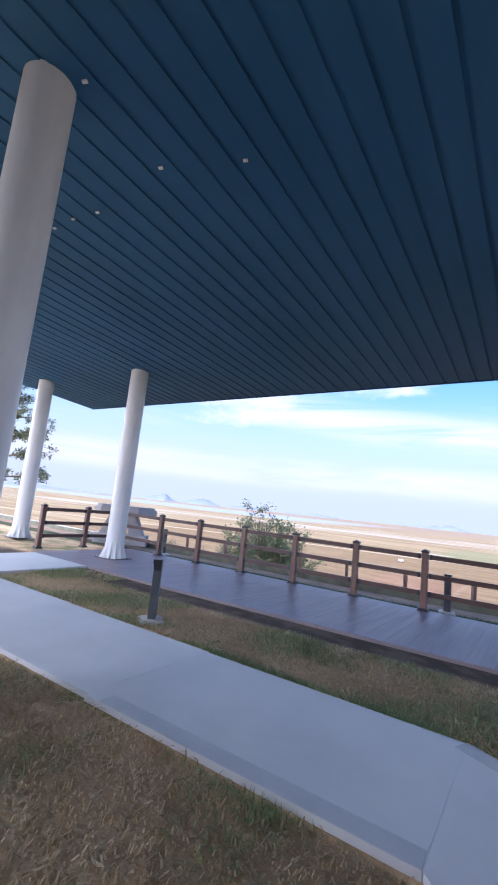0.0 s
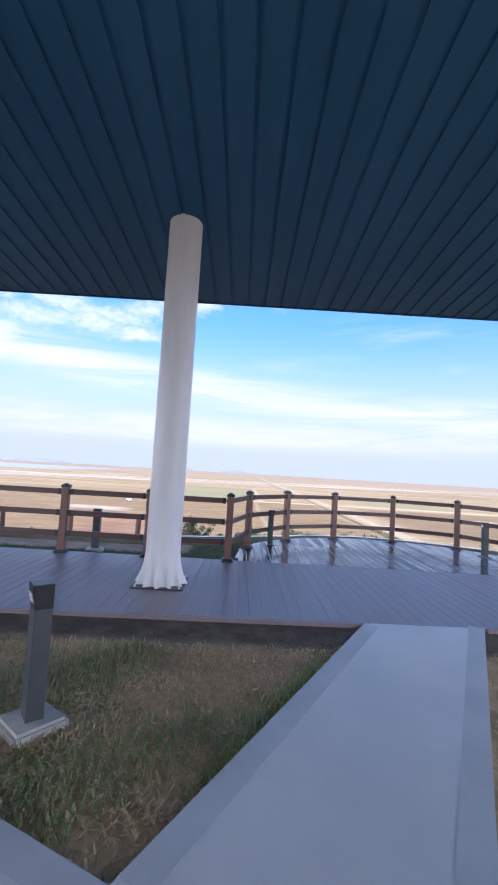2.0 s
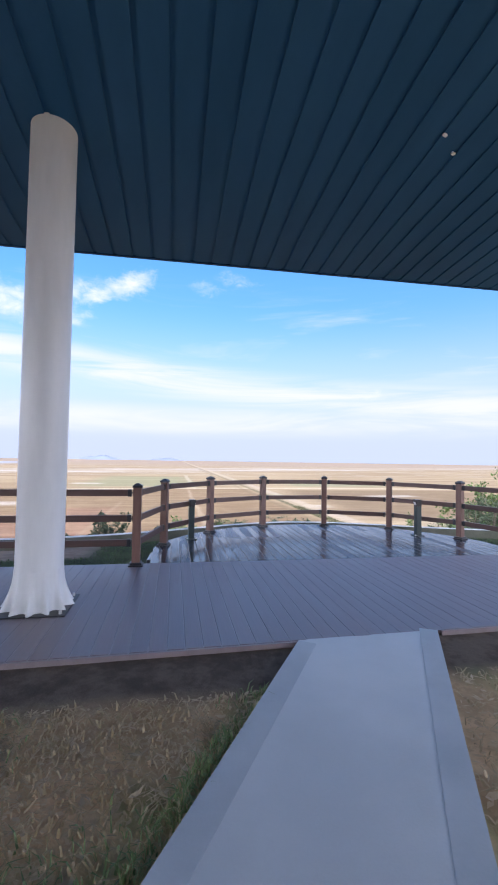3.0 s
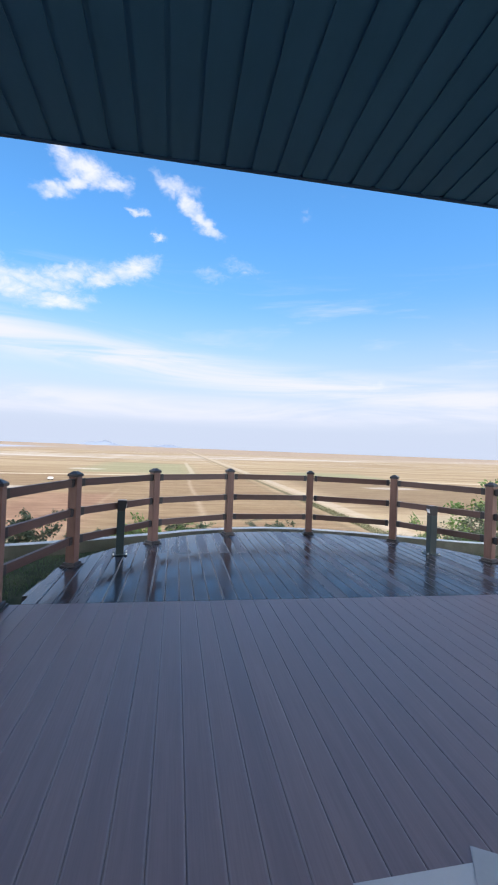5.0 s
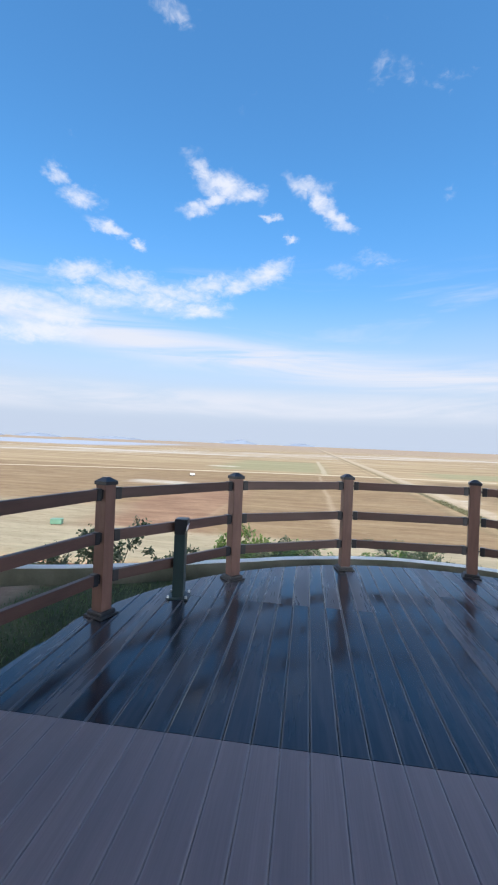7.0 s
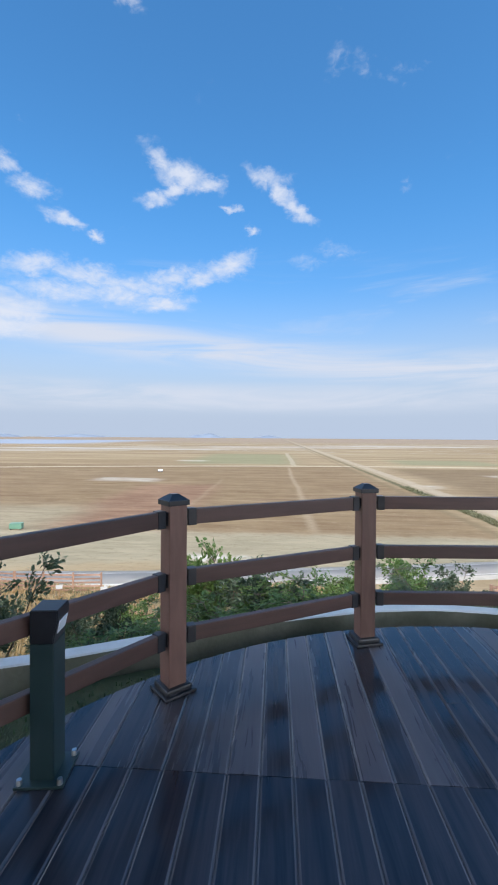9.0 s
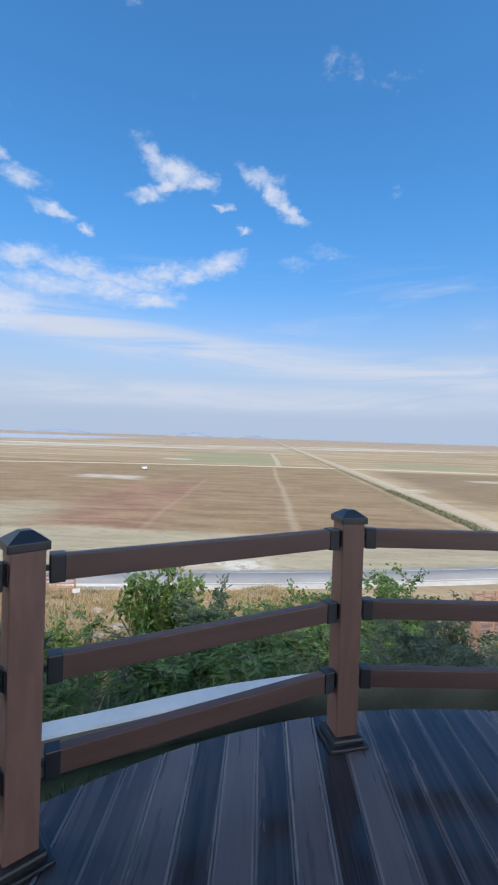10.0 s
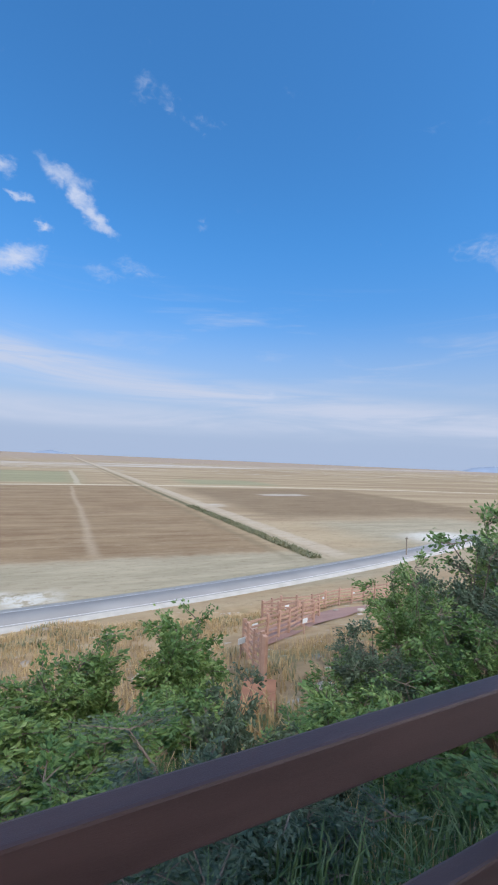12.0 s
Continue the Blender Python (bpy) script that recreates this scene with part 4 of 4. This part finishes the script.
def off_walk(x, y):
    """True where the lawn is free of the concrete."""
    s = -y / .863
    main = (x > -.505 * s - .02) & (x < 1.30 - .48 * (.04 - y) / .877) & (y > -9.5)
    side_ = (y < -2.33) & (y > -3.9) & (x < -2.88)
    chamfer = (y < -2.3) & (x > -2.9) & (x < -1.7) & (y < -2.31 - (x + 2.89) * .505)
    pad = (x < -10.28) & (y > -4) & (y < .2)
    joint = (x > -2.92) & (y < -2.9) & (x < 1)
    return ~(main | side_ | chamfer | pad | joint)


def scatter(rng, n, x0, x1, y0, y1, keep=None, patch=0.0, scale=1.0, seed=0.0):
    x, y = rng.uniform(x0, x1, n), rng.uniform(y0, y1, n)
    ok = np.ones(n, bool) if keep is None else keep(x, y)
    if patch:
        val = np.sin(2.1 * scale * x + seed + 1.7 * np.sin(1.3 * scale * y)) * np.cos(1.9 * scale * y - seed + 1.1 * np.sin(1.1 * scale * x))
        ok &= val + rng.normal(0, .25, n) > patch
    return np.stack([x[ok], y[ok], land(x[ok], y[ok]) - .004], 1)


rng = np.random.default_rng(5)
M_EDGE = leaf_material("edge_grass", (.10, .16, .05), (.17, .24, .08), (.27, .32, .13))
M_STRIP = leaf_material("strip_grass", (.04, .075, .026), (.07, .115, .036), (.10, .145, .052))
lawn_zone = lambda x, y: off_walk(x, y) & (y < .035 * x - .1 - .52 * (x > -9))


def walk_edge(x, y):
    """True on the lawn close to the concrete."""
    near = np.zeros(len(x), bool)
    for dx, dy in ((.13, 0), (-.13, 0), (0, .13), (0, -.13)):
        near |= ~off_walk(x + dx, y + dy)
    return lawn_zone(x, y) & near


blades("lawn_grass_dry", np.concatenate([scatter(rng, 34000, -10.25, -.2, -2.95, -.2, lawn_zone), scatter(rng, 26000, -7.5, -2.6, -7.5, -3.9, lawn_zone), scatter(rng, 9000, -.5, 3.5, -5, 0, lawn_zone)]),
       .05, .0056, M_BLADE, "short dry lawn grass", "grass", rng, 2.8)
blades("lawn_grass_green", np.concatenate([scatter(rng, 50000, -10.25, -.2, -2.95, -.3, lawn_zone, .28, 1.2), scatter(rng, 12000, -7.5, -2.6, -7.5, -3.9, lawn_zone, .62, 1.4, 2.0)]),
       .07, .0048, M_TUFT, "green tufts in the dry lawn", "grass", rng, 1.6)
blades("edge_grass", np.concatenate([scatter(rng, 90000, -6, -.2, -2.4, -.4, walk_edge, -.1, 1.7), scatter(rng, 16000, -6, -2.7, -5.2, -3.8, walk_edge, .5, 1.9)]),
       .07, .0036, M_EDGE, "longer green grass along the edge of the walk", "grass", rng, 1.3)
beyond = lambda x, y: ((x > -2.3) | (y < 3.62)) & (y > 2.95) & (y < wall_line(x) - .2) & (np.hypot(x - 1.684, y - 2.989) > 3.2)
blades("strip_grass", scatter(rng, 60000, -12, 6.5, 2.95, 6.4, beyond), .045, .004, M_STRIP, "mossy green grass strip between deck and wall", "grass", rng, .9)
bank = lambda x, y: (y > wall_line(x) + .1) & (y < wall_line(x) + 3.6)
blades("bank_grass", scatter(rng, 46000, -9, 9, 4.9, 10.2, bank), .34, .006, M_BLADE_G, "long green grass behind the wall", "grass", rng, .8)
blades("bank_straw", scatter(rng, 20000, -16, 12, 5.2, 14, lambda x, y: y > wall_line(x) + .5, -.1, .8), .42, .005, M_STRAW, "dry stalks among the green grass", "grass", rng, .7)
blades("slope_straw", scatter(rng, 90000, -34, 46, 11, 60, lambda x, y: (y < road_line(x) - 6) & ~((x > 11) & (x < 42) & (y > 27) & (y < 45) & (np.abs(y - 27.4 - .55 * (x - 11)) < 5)), -.25, .55),
       .55, .022, M_STRAW, "tall dry straw on the slope", "grass", rng, .9)
off_yard = lambda x, y: (y < road_line(x) - 6) & ~((x > 11) & (x < 42) & (np.abs(y - 27.4 - .55 * (x - 11)) < 6))
M_SCRUB = leaf_material("dull_scrub", (.10, .11, .05), (.17, .165, .08), (.26, .22, .12))
blades("slope_scrub", scatter(rng, 46000, -30, 44, 13, 58, off_yard, .42, .38, 1.7), .5, .03, M_SCRUB, "dull green scrub in patches on the slope", "scrub", rng, 1.1)
blades("ditch_scrub", scatter(rng, 5200, 53.6, 57.2, 88, 190, None, -.35, .35), .9, .10, M_SCRUB, "dark scrub along the ditch", "scrub", rng, 1.2)

def litter(name, places, material, label, rng):
    """Pale straws and dry leaves lying on the lawn."""
    p = np.asarray(places)
    n = len(p)
    a = rng.uniform(0, 6.283, n)
    ln, w = rng.uniform(.010, .042, n)[:, None], rng.uniform(.003, .014, n)[:, None]
    d = np.stack([np.cos(a), np.sin(a), rng.normal(0, .05, n)], 1) * ln
    s = np.stack([-np.sin(a), np.cos(a), rng.normal(0, .12, n)], 1) * w
    c = p + np.array([0, 0, .012])
    v = np.stack([c - d, c + s, c + d, c - s], 1).reshape(-1, 3)
    f = [(i, i + 1, i + 2, i + 3) for i in range(0, 4 * n, 4)]
    return tagged(new(name, pydata(name, v.tolist(), f, material)), label, "litter", kind="stuff")


def dead_leaves(name, places, material, label, rng):
    """Curled pale leaves lying on the lawn, a hand's width apart at the closest."""
    p = np.asarray(places)
    n = len(p)
    a = rng.uniform(0, 6.283, n)
    ln, w, curl = rng.uniform(.022, .05, n)[:, None], rng.uniform(.010, .022, n)[:, None], rng.uniform(.006, .02, n)
    d = np.stack([np.cos(a), np.sin(a), np.zeros(n)], 1) * ln
    s = np.stack([-np.sin(a), np.cos(a), np.zeros(n)], 1) * w
    c, up = p + np.array([0, 0, .022]), np.stack([np.zeros(n), np.zeros(n), curl], 1)
    v = np.stack([c - d + up, c - d * .3 + s + up * .6, c, c - d * .3 - s + up * .6, c + d * .5 + s * .7 + up * .5, c + d * .5 - s * .7 + up * .5, c + d + up * 1.3], 1).reshape(-1, 3)
    f = [tuple(i + k for k in q) for i in range(0, 7 * n, 7) for q in ((0, 3, 2), (0, 2, 1), (1, 2, 4), (3, 5, 2), (2, 6, 4), (2, 5, 6))]
    return tagged(new(name, pydata(name, v.tolist(), f, material)), label, "litter", kind="stuff")


M_LITTER = leaf_material("dry_litter", (.40, .27, .15), (.54, .40, .24), (.68, .54, .36))
litter("lawn_litter", np.concatenate([scatter(rng, 15000, -9, -.2, -2.95, -.2, lawn_zone, -.2, 1.6, 1.0), scatter(rng, 24000, -7.5, -2.6, -7.5, -3.9, lawn_zone, -.5, 1.6), scatter(rng, 4000, .2, 3.5, -5, 0, lawn_zone)]),
       M_LITTER, "dry straw and leaf litter on the lawn", rng)
dead_leaves("fallen_leaves", np.concatenate([scatter(rng, 520, -9, -.2, -2.95, -.5, lawn_zone, -.3, 1.1), scatter(rng, 420, -7.5, -2.6, -7.5, -3.9, lawn_zone, -.4, 1.3), scatter(rng, 120, .2, 3.5, -5, 0, lawn_zone)]),
            M_LITTER, "curled pale dead leaves on the lawn", rng)
for i in range(46):
    bm = bmesh.new()
    bmesh.ops.create_icosphere(bm, subdivisions=2, radius=1)
    for v in bm.verts:
        v.co *= 1 + .35 * noise.noise(v.co * 1.3 + Vector((i * 3.1, 0, 0)))
        v.co.z *= .42
    x, y = random.uniform(-20, 32), random.uniform(16, 56)
    if i < 5:
        x, y = ((2.6, 20.9), (5.0, 24.2), (3.2, 26), (-3, 22), (-7, 25))[i]
    r = random.uniform(.18, .5)
    rock = tagged(new("rock", mesh_of("rock", bm, M_ROCK)), "pale rough rock in the dry grass", "rock", "slope rocks")
    rock.matrix_basis = pose(x, y, float(land(x, y)) + .1 * r, 0, 0, 40 * i) @ Matrix.Scale(r, 4)


def pine(x, y, h):
    """A wide-crowned pine: trunk, limbs, needle clumps."""
    rng_ = np.random.default_rng(9)
    t = thing("pine_tree", "spreading grey-green pine with open layered crown", "tree", m=pose(x, y, float(land(x, y)) - .05))
    bm = bmesh.new()
    p = np.zeros(3)
    spots = []
    for k in range(8):
        q = p + np.array([rng_.normal(0, .08), rng_.normal(0, .08), h / 8])
        limb(bm, p, q, .26 * (1 - k / 8.5), .26 * (1 - (k + 1) / 8.5), 9)
        if k >= 2:
            for _ in range(7):
                a = rng_.uniform(0, 6.283)
                reach = (h * .34) * (1.1 - k / 9) * rng_.uniform(.6, 1.1)
                e = q + np.array([math.cos(a) * reach, math.sin(a) * reach, rng_.uniform(-.1, .5) + reach * .12])
                limb(bm, q, e, .05, .015, 5)
                for _ in range(9):
                    u = rng_.uniform(.35, 1.05)
                    c = q + (e - q) * u + rng_.normal(0, .22, 3)
                    limb(bm, q + (e - q) * min(u, 1), c, .012, .005, 3)
                    for _ in range(34):
                        d = rng_.normal(0, 1, 3)
                        d /= np.linalg.norm(d)
                        spots.append((c + d * rng_.uniform(0, .3) * np.array([1, 1, .6]), d))
        p = q
    part("trunk", bm, M_TRUNK, t)
    o = new("crown", leaves_mesh("crown", spots, .17, M_LEAF_P, rng_, 0))
    o.parent = t


pine(-31.5, 8.0, 10.5)

# ---------------------------------------------------------------- deck boards, last
PITCH, WIDE = .141, .1392
deck = tagged(new("floor_deck"), "brown grooved composite deck boards, partly wet", "deck", kind="structure")
bm = box(21.6, 2.35, .1, (-1.65, 1.52, -.116))
part("joist_bed", bm, M_DECK, deck)
part("joist_bed", prism([(CX + 3.08 * math.cos(math.pi * i / 24), 2.7 + max(0, CY - 2.7 + 3.08 * math.sin(math.pi * i / 24))) for i in range(25)], -.14, -.008), M_DECK_WET, deck)
boards = {}


def board_mesh(length, w, e, d):
    key = (round(length, 3), w)
    if key not in boards:
        b = bmesh.new()
        prof = [(-w / 2, -.03), (-w / 2, -d), (-w / 2 + e / 3, -d * .43), (-w / 2 + e, 0), (w / 2 - e, 0), (w / 2 - e / 3, -d * .43), (w / 2, -d), (w / 2, -.03)]
        a = [b.verts.new((x, 0, z)) for x, z in prof]
        c = [b.verts.new((x, length, z)) for x, z in prof]
        for i in range(len(prof) - 1):
            b.faces.new((a[i], a[i + 1], c[i + 1], c[i]))
        b.faces.new(a[::-1])
        b.faces.new(c)
        bmesh.ops.recalc_face_normals(b, faces=b.faces)
        boards[key] = b
    return key


board_data = {}


def lay(x, y0, y1, material):
    key = (board_mesh(y1 - y0, .14, .006, .004) if material is M_DECK else board_mesh(y1 - y0, WIDE, .009, .007), material.name)
    if key not in board_data:
        me = bpy.data.meshes.new("board")
        boards[key[0]].to_mesh(me)
        me.materials.append(material)
        board_data[key] = me
    ob = new("board", board_data[key])
    ob.parent = deck
    ob.location = (x, y0, random.uniform(-.0012, .0008))


def lay_to_arc(x, y0, material):
    """A board whose far end is sawn to the round edge of the deck."""
    b = bmesh.new()
    prof = [(-WIDE / 2, -.03), (-WIDE / 2, -.006), (-WIDE / 2 + .008, 0), (WIDE / 2 - .008, 0), (WIDE / 2, -.006), (WIDE / 2, -.03)]
    a = [b.verts.new((px, 0, pz)) for px, pz in prof]
    c = [b.verts.new((px, max(.05, CY + math.sqrt(max(0, 3.14 ** 2 - (x + px - CX) ** 2)) - y0), pz)) for px, pz in prof]
    for k in range(5):
        b.faces.new((a[k], a[k + 1], c[k + 1], c[k]))
    b.faces.new(a[::-1])
    b.faces.new(c)
    bmesh.ops.recalc_face_normals(b, faces=b.faces)
    ob = new("board", mesh_of("board", b, material))
    ob.parent = deck
    ob.location = (x, y0, random.uniform(-.0012, .0008))


JOINT = 2.745
for i in range(-88, 66):
    x = PITCH * i
    near = max(-.3, .035 * x - .01)
    r2 = 3.14 ** 2 - (abs(x - CX) + WIDE / 2) ** 2
    arc = CY + math.sqrt(r2) if r2 > 0 else 0
    lay(x, round(near, 2), JOINT, M_DECK)
    if arc > JOINT + .25:
        split = 4.58 if -5 < i < 9 else 5.15 if i % 4 == 1 else 99
        if arc > split + .3:
            lay(x, JOINT + .005, split, M_DECK_SOAK)
            lay_to_arc(x, split + .004, M_DECK_WET)
        else:
            lay_to_arc(x, JOINT + .005, M_DECK_SOAK if i % 3 else M_DECK_WET)
for b in boards.values():
    b.free()
# fascia board along the lawn side
bm = bmesh.new()
pts = [(-10.3, -.31), (-8.3, -.31), (-.02, -.02), (-.02, .0), (-8.3, -.295), (-10.3, -.295)]
part("fascia_board", prism([(x, y - .012) for x, y in pts], -.13, -.004), M_DECK, deck)
part("fascia_board", prism([(1.3, .02), (9.2, .3), (9.2, .315), (1.3, .035)], -.13, -.004), M_DECK, deck)
